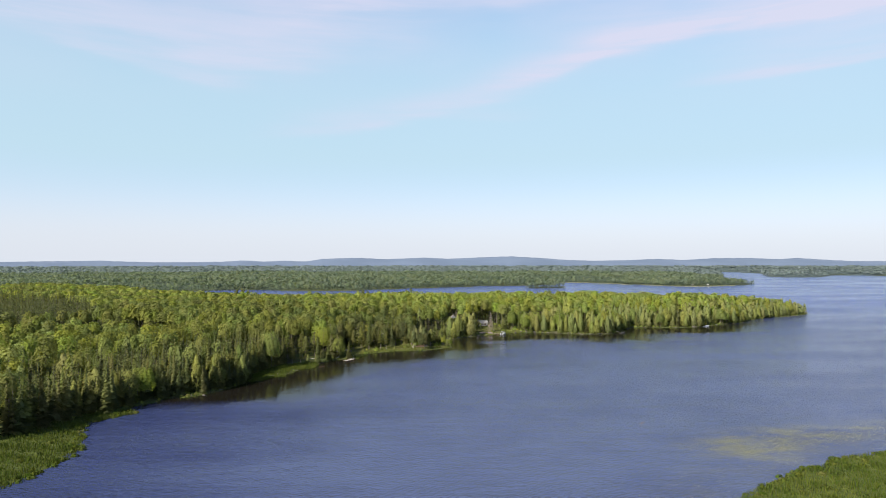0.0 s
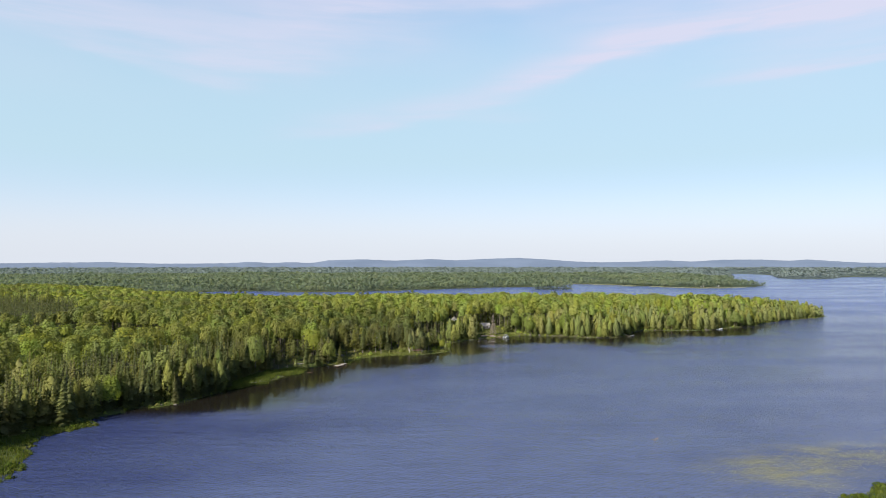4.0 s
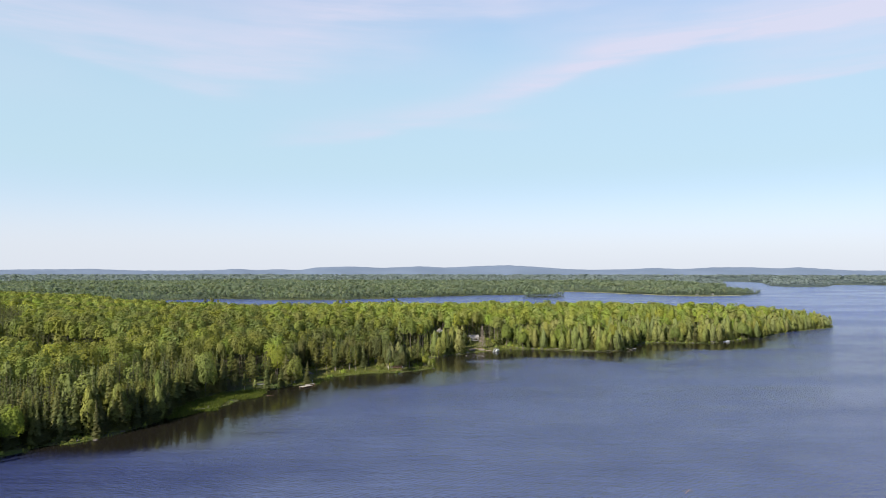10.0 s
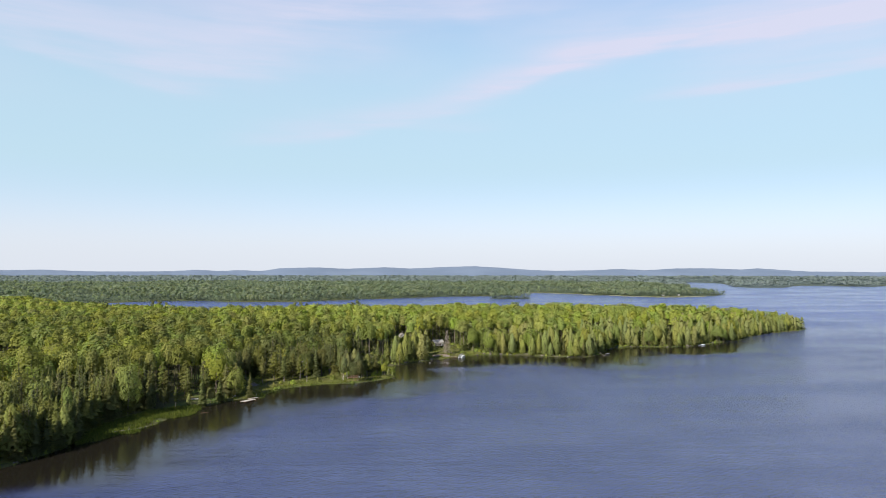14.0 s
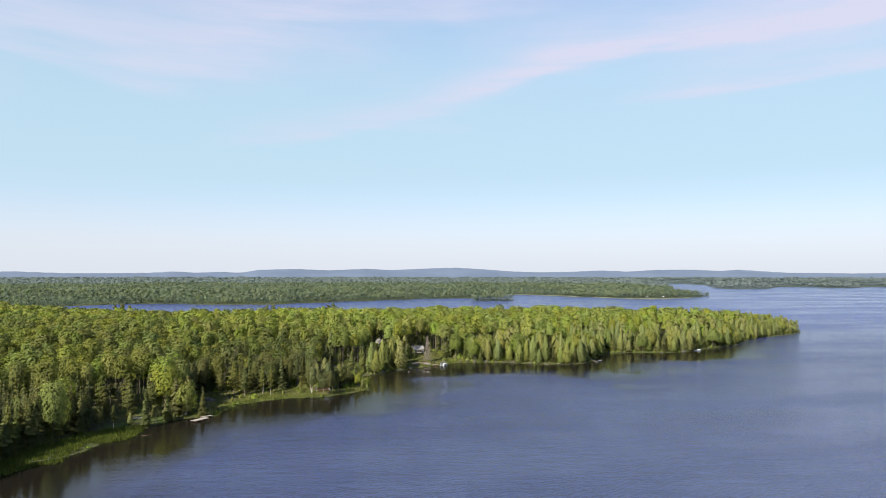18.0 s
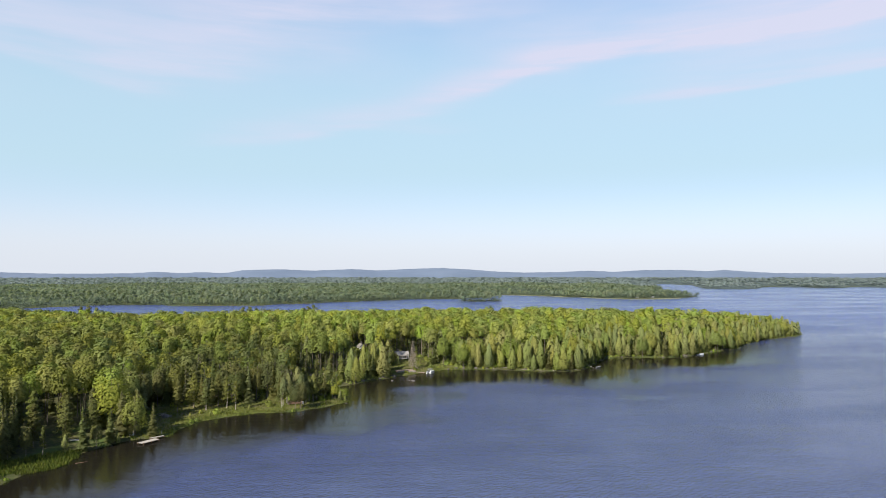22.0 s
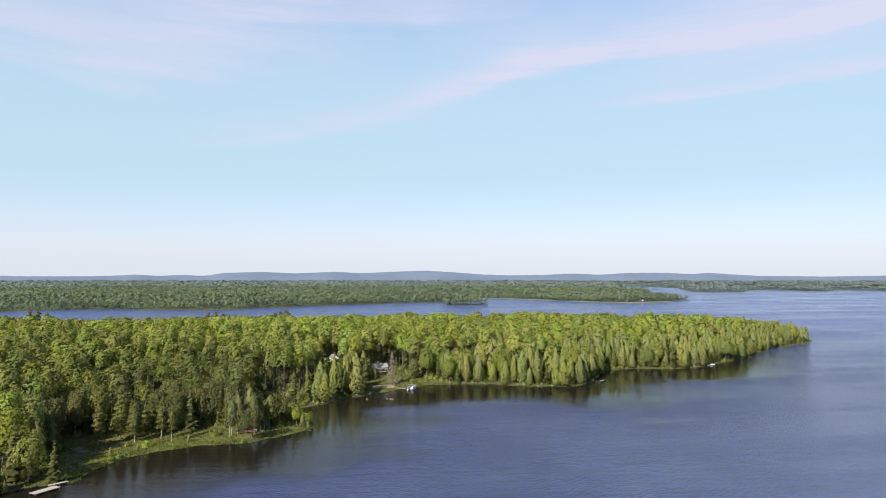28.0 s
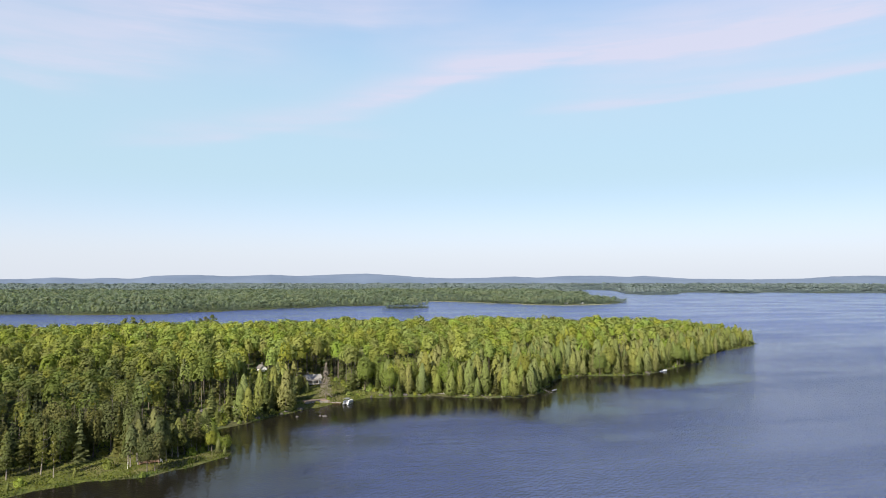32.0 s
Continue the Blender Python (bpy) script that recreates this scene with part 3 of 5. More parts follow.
def pine_crown(rng, h, wide, base, plates, n, size):
    """Flat, uneven plates of needles on level boughs, with gaps between them."""
    cs, ns = [], []
    for k in range(plates):
        f = (k + 0.4) / plates
        z, a = base + (h - base) * f, k * 2.4 + rng.uniform(-0.5, 0.5)
        R = wide * (1 - f) ** 0.55 * rng.uniform(0.6, 1.05)
        p = sphere_points(n // plates, rng, -0.4)
        cs.append(np.array([0.55 * R * math.cos(a), 0.55 * R * math.sin(a), z]) + p * np.array([0.62 * R + 0.3, 0.62 * R + 0.3, 0.5 + 0.09 * R]) * rng.uniform(0.6, 1.1, (len(p), 1)))
        ns.append(p + rng.normal(0, 0.4, p.shape) + np.array([0, 0, 0.5]))
    c, nn = np.concatenate(cs), np.concatenate(ns)
    nn /= np.linalg.norm(nn, axis=1, keepdims=True)
    return cards(c, nn, np.full(len(c), size), rng, True)


def planted(pool, pick, x, y, z, wide, tall, turn, tone):
    """Many plants as arrays: crown pool[pick] at each place, scaled, turned and toned."""
    vs, fs, ns, ts, o = [], [], [], [], 0
    for k, (v, f, n) in enumerate(pool):
        i = np.where(pick == k)[0]
        if not i.size:
            continue
        c, s, w = np.cos(turn[i])[:, None], np.sin(turn[i])[:, None], wide[i][:, None]
        vs.append(np.stack([(v[:, 0] * c - v[:, 1] * s) * w + x[i][:, None], (v[:, 0] * s + v[:, 1] * c) * w + y[i][:, None], v[:, 2] * tall[i][:, None] + z[i][:, None]], 2).reshape(-1, 3))
        ns.append(np.stack([n[:, 0] * c - n[:, 1] * s, n[:, 0] * s + n[:, 1] * c, np.broadcast_to(n[:, 2], (i.size, len(n)))], 2).reshape(-1, 3))
        fs.append((f[None] + (np.arange(i.size) * len(v))[:, None, None] + o).reshape(-1, f.shape[1]))
        ts.append(np.repeat(tone[i], len(v)))
        o += i.size * len(v)
    return np.concatenate(vs), np.concatenate(fs), np.concatenate(ns), np.concatenate(ts)


def conifer_crown(rng, h, wide, base, levels, arms, tri):
    """Whorls of drooping boughs that shorten towards a pointed top."""
    vs = []
    for k in range(levels):
        f = k / (levels - 1)
        z = base + (h - base) * (f ** 0.92) * 0.985
        R = wide * (1 - f) ** 0.78 * rng.uniform(0.78, 1.15) + 0.10
        m = max(3, int(round(arms * (1 - 0.45 * f))))
        a = rng.uniform(0, 6.28) + np.arange(m) * 6.2832 / m + rng.normal(0, 0.25, m)
        L = R * rng.uniform(0.55, 1.22, m)
        w = np.maximum(0.22, L * rng.uniform(0.30, 0.46, m))
        ca, sa = np.cos(a), np.sin(a)
        dz = -L * rng.uniform(0.18, 0.5, m)
        tip = np.stack([L * ca, L * sa, z + dz], 1)
        lf = np.stack([0.5 * L * ca - w * sa, 0.5 * L * sa + w * ca, z + dz * 0.45 - 0.25 * w], 1)
        rt = np.stack([0.5 * L * ca + w * sa, 0.5 * L * sa - w * ca, z + dz * 0.45 - 0.25 * w], 1)
        lift = rng.normal(0, 0.7 * (h - base) / levels, m)
        top = np.stack([0 * L, 0 * L, np.minimum(h, z + 0.25 * R + lift)], 1)
        for q in (tip, lf, rt):
            q[:, 2] += lift + rng.normal(0, 0.12, m)
        vs.append(np.stack([top, lf, rt], 1) if tri else np.stack([top, lf, tip, rt], 1))
    v = np.concatenate(vs)
    n, w = v.shape[:2]
    return v.reshape(-1, 3), np.arange(n * w).reshape(n, w)


def cedar_crown(rng, h, wide, base, n, size, tri):
    """A dense egg-shaped to conical column of upright sprays."""
    f = rng.uniform(0, 1, n) ** 0.85
    z = base + (h - base) * f
    prof = np.minimum(1, (f + 0.06) / 0.22) ** 0.6 * (1 - f) ** 0.62
    a = rng.uniform(0, 6.2832, n)
    lump = 1 + 0.18 * np.sin(a * 3 + z * 1.1) + rng.normal(0, 0.09, n)
    r = wide * prof * lump
    c = np.stack([r * np.cos(a), r * np.sin(a), z], 1)
    nn = np.stack([np.cos(a), np.sin(a), np.full(n, 0.35)], 1) + rng.normal(0, 0.25, (n, 3))
    nn /= np.linalg.norm(nn, axis=1, keepdims=True)
    return cards(c, nn, np.full(n, size), rng, tri)


def soft(v, f, own=0.42):
    """Crown blades turned outwards, each with a normal between its own and the crown's."""
    q = v[f]
    geo = np.cross(q[:, 1] - q[:, 0], q[:, 2] - q[:, 0])
    geo /= np.linalg.norm(geo, axis=1, keepdims=True) + 1e-9
    lo, hi = v[:, 2].min(), v[:, 2].max()
    c = q.mean(1)
    out = np.stack([c[:, 0], c[:, 1], (c[:, 2] - lo - 0.45 * (hi - lo)) * 0.7], 1)
    out /= np.linalg.norm(out, axis=1, keepdims=True) + 1e-9
    out[:, 2] += 0.2
    f = np.where((np.sum(geo * out, 1) < 0)[:, None], f[:, ::-1], f)
    geo = np.where((np.sum(geo * out, 1) < 0)[:, None], -geo, geo)
    n = own * geo + (1 - own) * out
    n /= np.linalg.norm(n, axis=1, keepdims=True)
    nv = np.zeros_like(v)
    nv[f.ravel()] = np.repeat(n, f.shape[1], 0)
    return v, f, nv


def tube(pts, radii, sides=6):
    """A tapered tube through pts."""
    pts = np.array(pts, float)
    v, f = [], []
    for k, (p, r) in enumerate(zip(pts, radii)):
        d = pts[min(k + 1, len(pts) - 1)] - pts[max(k - 1, 0)]
        d /= np.linalg.norm(d)
        u = np.cross(d, (0.31, 0.87, 0.1))
        u /= np.linalg.norm(u)
        w = np.cross(d, u)
        for j in range(sides):
            a = 6.2832 * j / sides
            v.append(p + (u * math.cos(a) + w * math.sin(a)) * r)
        if k:
            for j in range(sides):
                f.append(((k - 1) * sides + j, (k - 1) * sides + (j + 1) % sides, k * sides + (j + 1) % sides, k * sides + j))
    return np.array(v), np.array(f)


def joined(pieces):
    vs, fs, o = [], [], 0
    for v, f in pieces:
        vs.append(v)
        fs.append(f + o)
        o += len(v)
    return np.concatenate(vs), np.concatenate(fs)


def trunk_arrays(rng, h, r, base, wide, limbs, lean=0.0):
    tp = h * 0.93
    bend = rng.normal(0, 0.012 * h, 2)
    pts = [(lean * z + bend[0] * math.sin(3 * z / h), bend[1] * math.sin(2.5 * z / h), z) for z in np.linspace(-0.4, tp, 6)]
    rad = [r * (1.25 if i == 0 else 1) * (1 - 0.16 * i) for i in range(6)]
    out = [tube(pts, rad, 7)]
    for k in range(limbs):
        z = base + (h - base) * rng.uniform(0.0, 0.65)
        a, L = rng.uniform(0, 6.28), wide * rng.uniform(0.5, 0.9)
        p0 = np.array((lean * z, 0, z))
        p2 = p0 + np.array((math.cos(a) * L, math.sin(a) * L, L * rng.uniform(0.35, 0.9)))
        out.append(tube([p0, (p0 + p2) / 2 + (0, 0, -0.06 * L), p2], [r * 0.4, r * 0.28, r * 0.1], 5))
    return joined(out)


def part(name, me, mat, parent, label=""):
    """Links a mesh as one object under a thing or part."""
    if isinstance(me, bmesh.types.BMesh):
        bm, me = me, bpy.data.meshes.new(name)
        bm.to_mesh(me)
        bm.free()
    if not me.materials:
        me.materials.append(mat)
    ob = new(name, me)
    ob.parent = parent
    if label:
        tagged(ob, label)
    return ob


def tree_thing(name, label, group, crown, trunk, leaf, bark):
    root = tagged(new(name), label, "tree", group)
    part("trunk", mesh_arrays("trunk", *trunk, (), True), bark, root)
    v, f, n = soft(*crown)
    part("crown", mesh_arrays("crown", v, f, normals=n), leaf, root)
    return root


def prototypes():
    rng = np.random.default_rng(21)
    P = {"conifer": [], "broadleaf": [], "cedar": [], "birch": [], "bare": [], "tall": [], "pine": [], "dull": []}
    for k in range(4):
        h, w = 13.0, (2.1, 2.5, 1.9, 2.7)[k]
        P["conifer"].append(tree_thing("spruce_tree", "dark green pointed spruce tree on the wooded shore", "spruces along the shore",
                            conifer_crown(rng, h, w, 0.6, 34, 9, False), trunk_arrays(rng, h, 0.15, 2, 1, 0), NEEDLE, BARK))
    for k in range(5):
        h, w = 15.0, (4.0, 3.4, 4.4, 3.1, 3.7)[k]
        P["broadleaf"].append(tree_thing("broadleaf_tree", "bright green rounded broadleaf tree in spring leaf", "broadleaf trees by the shore",
                              broadleaf_crown(rng, h, w, 1.6, 1700, 0.33, 26, True), trunk_arrays(rng, h, 0.2, 4, w, 5), LEAF, BARK))
    for k in range(4):
        h, w = 15.0, (3.3, 2.9, 3.7, 2.6)[k]
        P["dull"].append(tree_thing("broadleaf_tree", "dull olive broadleaf tree in the shady wood", "broadleaf trees by the shore",
                         broadleaf_crown(rng, h, w, 1.2, 1500, 0.31, 30, True), trunk_arrays(rng, h, 0.18, 3, w, 5), DULLLEAF, BARK))
    for k in range(4):
        h, w = 12.0, (2.6, 3.1, 2.3, 2.8)[k]
        P["cedar"].append(tree_thing("cedar_tree", "yellow-green conical cedar tree at the water's edge", "cedars along the point",
                          cedar_crown(rng, h, w, 0.7, 1000, 0.37, True), trunk_arrays(rng, h, 0.16, 2, 1, 0), CEDAR, BARK))
    for k in range(3):
        h, w = 12.0, (2.9, 2.5, 3.2)[k]
        P["tall"].append(tree_thing("broadleaf_tree", "tall broadleaf tree with a clear trunk in the shady glade", "broadleaf trees by the shore",
                         pine_crown(rng, h, w * 0.85, 2.2, 18, 1500, 0.26), trunk_arrays(rng, h, 0.2, 3, w, 6, (0.02, -0.03, 0.01)[k]), DULLLEAF, BARK))
    for k in range(3):
        h, w = 12.0, (2.2, 1.9, 2.4)[k]
        P["bare"].append(tree_thing("cedar_tree", "cedar tree with a bare pale lower trunk on the spit", "cedars along the point",
                         cedar_crown(rng, h, w, 3.6, 620, 0.34, False), trunk_arrays(rng, h, 0.17, 4.6, 1, 0, (0.04, -0.05, 0.02)[k]), NEEDLE, BIRCHBARK))
    for k in range(3):
        h, w = 12.0, (3.2, 2.7, 3.0)[k]
        P["pine"].append(tree_thing("pine_tree", "tall dark green pine tree with flat uneven boughs", "pines above the wood",
                         pine_crown(rng, h, w, 3.0, 16, 1100, 0.26), trunk_arrays(rng, h, 0.17, 3, w, 6, (0.01, -0.02, 0.02)[k]), NEEDLE, BARK))
    for k in range(3):
        h, w = 12.0, (2.1, 1.8, 2.4)[k]
        P["birch"].append(tree_thing("birch_tree", "slender pale-trunked birch tree with a high narrow crown", "birches on the bank",
                          pine_crown(rng, h, w * 0.78, 3.6, 13, 760, 0.24), trunk_arrays(rng, h, 0.15, 4, w, 4, (0.02, 0.06, -0.05)[k]), DULLLEAF, BIRCHBARK))
    return P


def scatter(x0, x1, y0, y1, step, rng):
    """Places on a jittered grid."""
    gx, gy = np.meshgrid(np.arange(x0, x1, step), np.arange(y0, y1, step * 0.87))
    gx[1::2] += step / 2
    x, y = gx.ravel(), gy.ravel()
    return x + rng.uniform(-0.38, 0.38, x.size) * step, y + rng.uniform(-0.38, 0.38, x.size) * step


def in_view(x, y, lo=-37.5, hi=50):
    """The wedge of country that lies ahead of the flight."""
    a = np.degrees(np.arctan2(x + 12, y + 60))
    return (a > lo) & (a < hi)


def clear_of(x, y):
    """Places with no trees: lawn, yard, marsh."""
    return (signed(LAWN, x, y) < 0.5) & (signed(YARD, x, y) < 0.5) & (signed(BRUSH, x, y) < 0) & (signed(MARSH_WEST, x, y) < 1) & (signed(MARSH_EAST, x, y) < -12) & (signed(GLADE, x, y) < 0) & (signed(REED_BELT, x, y) < -1)


def kind_of(x, y, sd, rng):
    """Spruce along the western shore and behind the bog, cedar along the point, broadleaf inland."""
    u = rng.uniform(0, 1, x.size)
    patch = wobble(x, y, 120, 3.3)
    west = np.clip((395 - y) / 80, 0, 1) * np.clip(1.2 - (sd - 18) / 55, 0, 1)
    stand = np.clip(signed(STAND, x, y) / 10 + 0.5, 0, 1)
    east = np.clip((x - 50) / 40, 0, 1) * np.clip(1.1 - (sd - 12) / 34, 0, 1)
    mid = np.clip((x + 18) / 14, 0, 1) * np.clip((48 - x) / 10, 0, 1) * np.clip(1 - (sd - 8) / 32, 0, 1) * np.clip((y - 425) / 10, 0, 1)
    shade = np.clip((x + 72) / 14, 0, 1) * np.clip((4 - x) / 12, 0, 1) * np.clip((y - 362 - np.clip(x + 60, 0, 30) * 0.7) / 12, 0, 1) * np.clip((450 - y) / 25, 0, 1)
    p0 = np.clip(np.maximum(np.maximum(west * 0.78, stand), np.maximum(np.maximum(mid * 0.85, shade * 0.66), 0.29 + 0.22 * patch)), 0, 1)
    p2 = np.clip(np.maximum(east * 0.66, np.maximum(west * 0.12, np.maximum(mid * 0.3, 0.45 * np.clip((x - 280) / 60, 0, 1)))), 0, 1)
    out = np.full(x.size, 1)
    out[u < p0] = 0
    out[u > 1 - p2] = 2
    return out


def place_trees():
    rng = np.random.default_rng(5)
    P = prototypes()
    x, y = scatter(-560, 400, 90, 960, 4.5, rng)
    sd = land(x, y)
    ok = (sd > 0.9) & in_view(x, y) & clear_of(x, y)
    x, y, sd = x[ok], y[ok], sd[ok]
    # behind the front rows the stand opens to the width of full crowns
    bog = signed(BOG, x, y)
    keep = (sd < 26) | (rng.uniform(0, 1, x.size) < np.where(np.hypot(x, y - 190) < 420, 0.84, 0.76))
    keep &= (bog < 0) | (rng.uniform(0, 1, x.size) < 0.4)
    x, y, sd = x[keep], y[keep], sd[keep]
    kind = kind_of(x, y, sd, rng)
    thin = rng.uniform(0, 1, x.size) < np.where(kind == 1, np.where(sd < 45, 0.80, 0.86), np.where(kind == 2, 0.8, 1.0))
    x, y, sd, kind = x[thin], y[thin], sd[thin], kind[thin]
    # young spruces crowd between the others along the western shore
    x2, y2 = scatter(-330, -60, 120, 345, 3.9, rng)
    sd2 = land(x2, y2)
    ok = (sd2 > 1.2) & (sd2 < 52) & in_view(x2, y2) & clear_of(x2, y2) & (rng.uniform(0, 1, x2.size) < np.interp(sd2, [25, 52], [0.85, 0.3]))
    x, y, sd, kind = np.concatenate([x, x2[ok]]), np.concatenate([y, y2[ok]]), np.concatenate([sd, sd2[ok]]), np.concatenate([kind, np.zeros(ok.sum(), int)])
    z = height(x, y, sd)
    hh = np.where(kind == 0, rng.uniform(10, 16.5, x.size) + 1.5 * (y < 340), np.where(kind == 1, rng.uniform(16.5, 20.5, x.size), rng.uniform(9.5, 18, x.size)))
    hh *= np.clip(np.where(kind == 1, 0.6, 0.74) + sd / 45, 0.6, 1.0) * np.where(signed(BOG, x, y) > 0, 0.3, 1)
    hh *= rng.uniform(0.86, 1.07, x.size)
    hh *= np.interp(x, [250, 390], [1, 0.78])
    hh = np.where((kind == 0) & (signed(STAND, x, y) > 0), hh + 6, hh)
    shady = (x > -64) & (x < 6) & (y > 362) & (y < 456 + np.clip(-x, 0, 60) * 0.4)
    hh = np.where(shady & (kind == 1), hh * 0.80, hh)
    bank = (x > 6) & (x < 40) & (y > 440) & (y < 486) & (kind != 1)
    hh = np.where(bank, rng.uniform(11.5, 15, x.size), hh)
    # low growth on the neck of the spit
    neck = (x > -9) & (x < 15) & (y > 394) & (y < 442)
    hh = np.where(neck, np.minimum(hh, rng.uniform(3.5, 7, x.size)), hh)
    # trees towards the camera kept low, fitted so that the cabin shows
    ux, uy = -21.5 / 521, -1.0
    along = (x - 21.5) * ux + (y - 521) * uy
    off = np.abs((x - 21.5) * uy - (y - 521) * ux)
    glade = (off < 4.5) & (along > -3) & (along < 60)
    hh = np.where(glade, np.minimum(hh, np.maximum(2.5, 3.5 + 0.125 * along)), hh)
    # trees towards the sun lowered as well, so that sunlight reaches the cabin
    ux, uy = SUN_TO.x / math.hypot(SUN_TO.x, SUN_TO.y), SUN_TO.y / math.hypot(SUN_TO.x, SUN_TO.y)
    along = (x - 20.5) * ux + (y - 519) * uy
    off = np.abs((x - 20.5) * uy - (y - 519) * ux)
    hh = np.where((off < 5) & (along > -2) & (along < 26), np.minimum(hh, np.maximum(2.5, 2.5 + 0.5 * along)), hh)
    front = (sd < 17) & (y < 640) & (signed(SHORE_BACK + [(389, 760), (-450, 1204)], x, y) < -25)
    rim = (signed(LAWN, x, y) > -9) & (sd > 2)
    front |= rim
    names, limit, count = ("conifer", "broadleaf", "cedar"), (290, 270, 270), [0, 0, 0]
    single = np.zeros(x.size, bool)
    for i in np.argsort(sd + 0.02 * np.hypot(x, y - 190) - 20 * rim):
        k = kind[i]
        if not front[i] or count[k] >= limit[k]:
            continue
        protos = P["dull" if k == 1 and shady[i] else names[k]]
        p = protos[rng.integers(len(protos))]
        s = hh[i] / (13.0, 15.0, 12.0)[k]
        w = s ** 0.6 * rng.uniform(0.85, 1.15)
        m = pose(x[i], y[i], z[i] - 0.1, rng.normal(0, 1.5), rng.normal(0, 1.5), rng.uniform(0, 360)) @ Matrix.Diagonal((w, w, s, 1))
        copy_thing(p, m)
        count[k] += 1
        single[i] = True
    # birches and lone trees on the lawn
    spots = [(-29.3, 382.3, 11.5), (-25.9, 380.3, 10.5), (-36, 380, 10), (-51.7, 352.7, 12), (-52.5, 345.6, 13), (1.9, 398.8, 10), (3.6, 400.3, 11), (5.1, 400, 9.5), (8.2, 399.6, 9),
             (-66.9, 322.2, 8), (-74, 318.5, 6), (-52, 354, 11), (-57.5, 363, 12), (-58, 377, 13)]
    for a, b, h in spots:
        p = P["birch"][rng.integers(3)]
        copy_thing(p, pose(a, b, float(height(np.array([a]), np.array([b]))[0]) - 0.1, 0, 0, rng.uniform(0, 360)) @ Matrix.Scale(h / 12, 4))
    for kind_, a, b, h in (("pine", -18.5, 705, 23), ("pine", -14, 703, 24), ("pine", -22, 708, 22), ("pine", -65, 700, 22.5), ("pine", -60, 702, 21), ("pine", -71, 703, 22), ("pine", -137, 716, 21), ("pine", -130, 712, 20), ("pine", -199, 730, 23), ("pine", -192, 728, 22), ("pine", -206, 733, 22),
                           ("pine", -58, 372, 13.5), ("pine", -43, 392, 14), ("pine", -30, 398, 13), ("dull", -57, 333, 5.5), ("dull", -71, 322, 6.5), ("dull", -78, 327, 9), ("dull", -84, 318, 9), ("tall", -36.5, 381.5, 11), ("tall", -33, 386.5, 11.5), ("tall", -41, 383.5, 12.5), ("tall", -45, 376.5, 11.5), ("tall", -79, 322, 11), ("tall", -84, 330, 13), ("tall", -73, 331, 12), ("tall", -66.5, 336, 12.5), ("tall", -70, 345, 14), ("tall", -61, 342, 11.5), ("tall", -54.5, 347.5, 12), ("tall", -77, 340, 14), ("tall", -52.9, 356, 12), ("tall", -64, 350, 13), ("cedar", -60.5, 333, 4.5), ("cedar", -64.5, 330.5, 4), ("bare", -9.6, 385.8, 10.6), ("bare", -8.0, 387.2, 11.8), ("bare", -3.2, 388.2, 12.3), ("bare", -1.6, 389.8, 10.6), ("bare", -6.4, 391.5, 11.2), ("bare", -10.5, 388, 10.6), ("bare", -5, 392, 13.4), ("bare", -8.8, 390, 13.4), ("bare", 1, 393, 10.6), ("cedar", 11.1, 396.5, 4), ("cedar", 13, 394.2, 2.4), ("bare", -0.6, 393.4, 9.0),
                           ("dull", -49.5, 344, 4.5), ("dull", -50.8, 342.6, 3.5), ("dull", 39.2, 490.5, 4.2), ("dull", 48.4, 491.5, 3.2), ("dull", 33.5, 492, 7), ("dull", 52, 487, 2.6), ("cedar", -53.5, 339.5, 3.5), ("cedar", -52.6, 337.8, 3.0), ("cedar", 37.5, 489, 6), ("cedar", 40, 483, 5), ("cedar", 35.5, 484, 7), ("cedar", -33, 371.5, 2.2), ("cedar", -38.5, 366, 2.6), ("cedar", -21, 379.5, 2.5)):
        p = P[kind_][rng.integers(3)]
        copy_thing(p, pose(a, b, float(height(np.array([a]), np.array([b]))[0]) - 0.1, 0, 0, rng.uniform(0, 360)) @ Matrix.Scale(h / 12, 4))
    for protos in P.values():
        for p in protos:
            for o in (*p.children_recursive, p):
                bpy.data.objects.remove(o)
    # the wood behind, too many to count
    low = [{0: [conifer_crown(rng, 13, w, 0.8, 22, 7, True) for w in (1.9, 2.3, 1.8, 2.5)],
            1: [broadleaf_crown(rng, 15, w, 4.8, 540, 0.38, 22, True, -0.3) for w in (3.2, 4.0, 2.7, 3.5, 2.3, 3.0)],
            2: [cedar_crown(rng, 12, w, 0.8, 300, 0.52, True) for w in (2.6, 3.0, 2.2)]},
           {0: [conifer_crown(rng, 13, w, 0.8, 14, 6, True) for w in (2.1, 2.5, 1.9)],
            1: [broadleaf_crown(rng, 15, w, 5.4, 240, 0.53, 16, True, -0.25) for w in (3.0, 3.8, 2.6, 3.3, 2.3, 2.9)],
            2: [cedar_crown(rng, 12, w, 0.8, 180, 0.70, True) for w in (2.7, 3.1, 2.3)]},
           {0: [conifer_crown(rng, 13, w, 0.8, 10, 5, True) for w in (2.4, 2.8)],
            1: [broadleaf_crown(rng, 15, w, 6.5, 110, 0.74, 10, True, -0.1) for w in (3.4, 3.9, 2.9)],
            2: [cedar_crown(rng, 12, w, 0.8, 90, 1.0, True) for w in (2.8, 3.2)]}]
    low = [{k: [soft(*c) for c in pool] for k, pool in lev.items()} for lev in low]
    along = np.clip(((x + 7) * 31 + (y + 34) * 226) / (31 ** 2 + 226 ** 2), 0, 1)
    away = np.hypot(x + 7 - 31 * along, y + 34 - 226 * along)
    level = np.where(away < 210, 0, np.where(away < 425, 1, 2))
    rest = np.where(~single)[0]
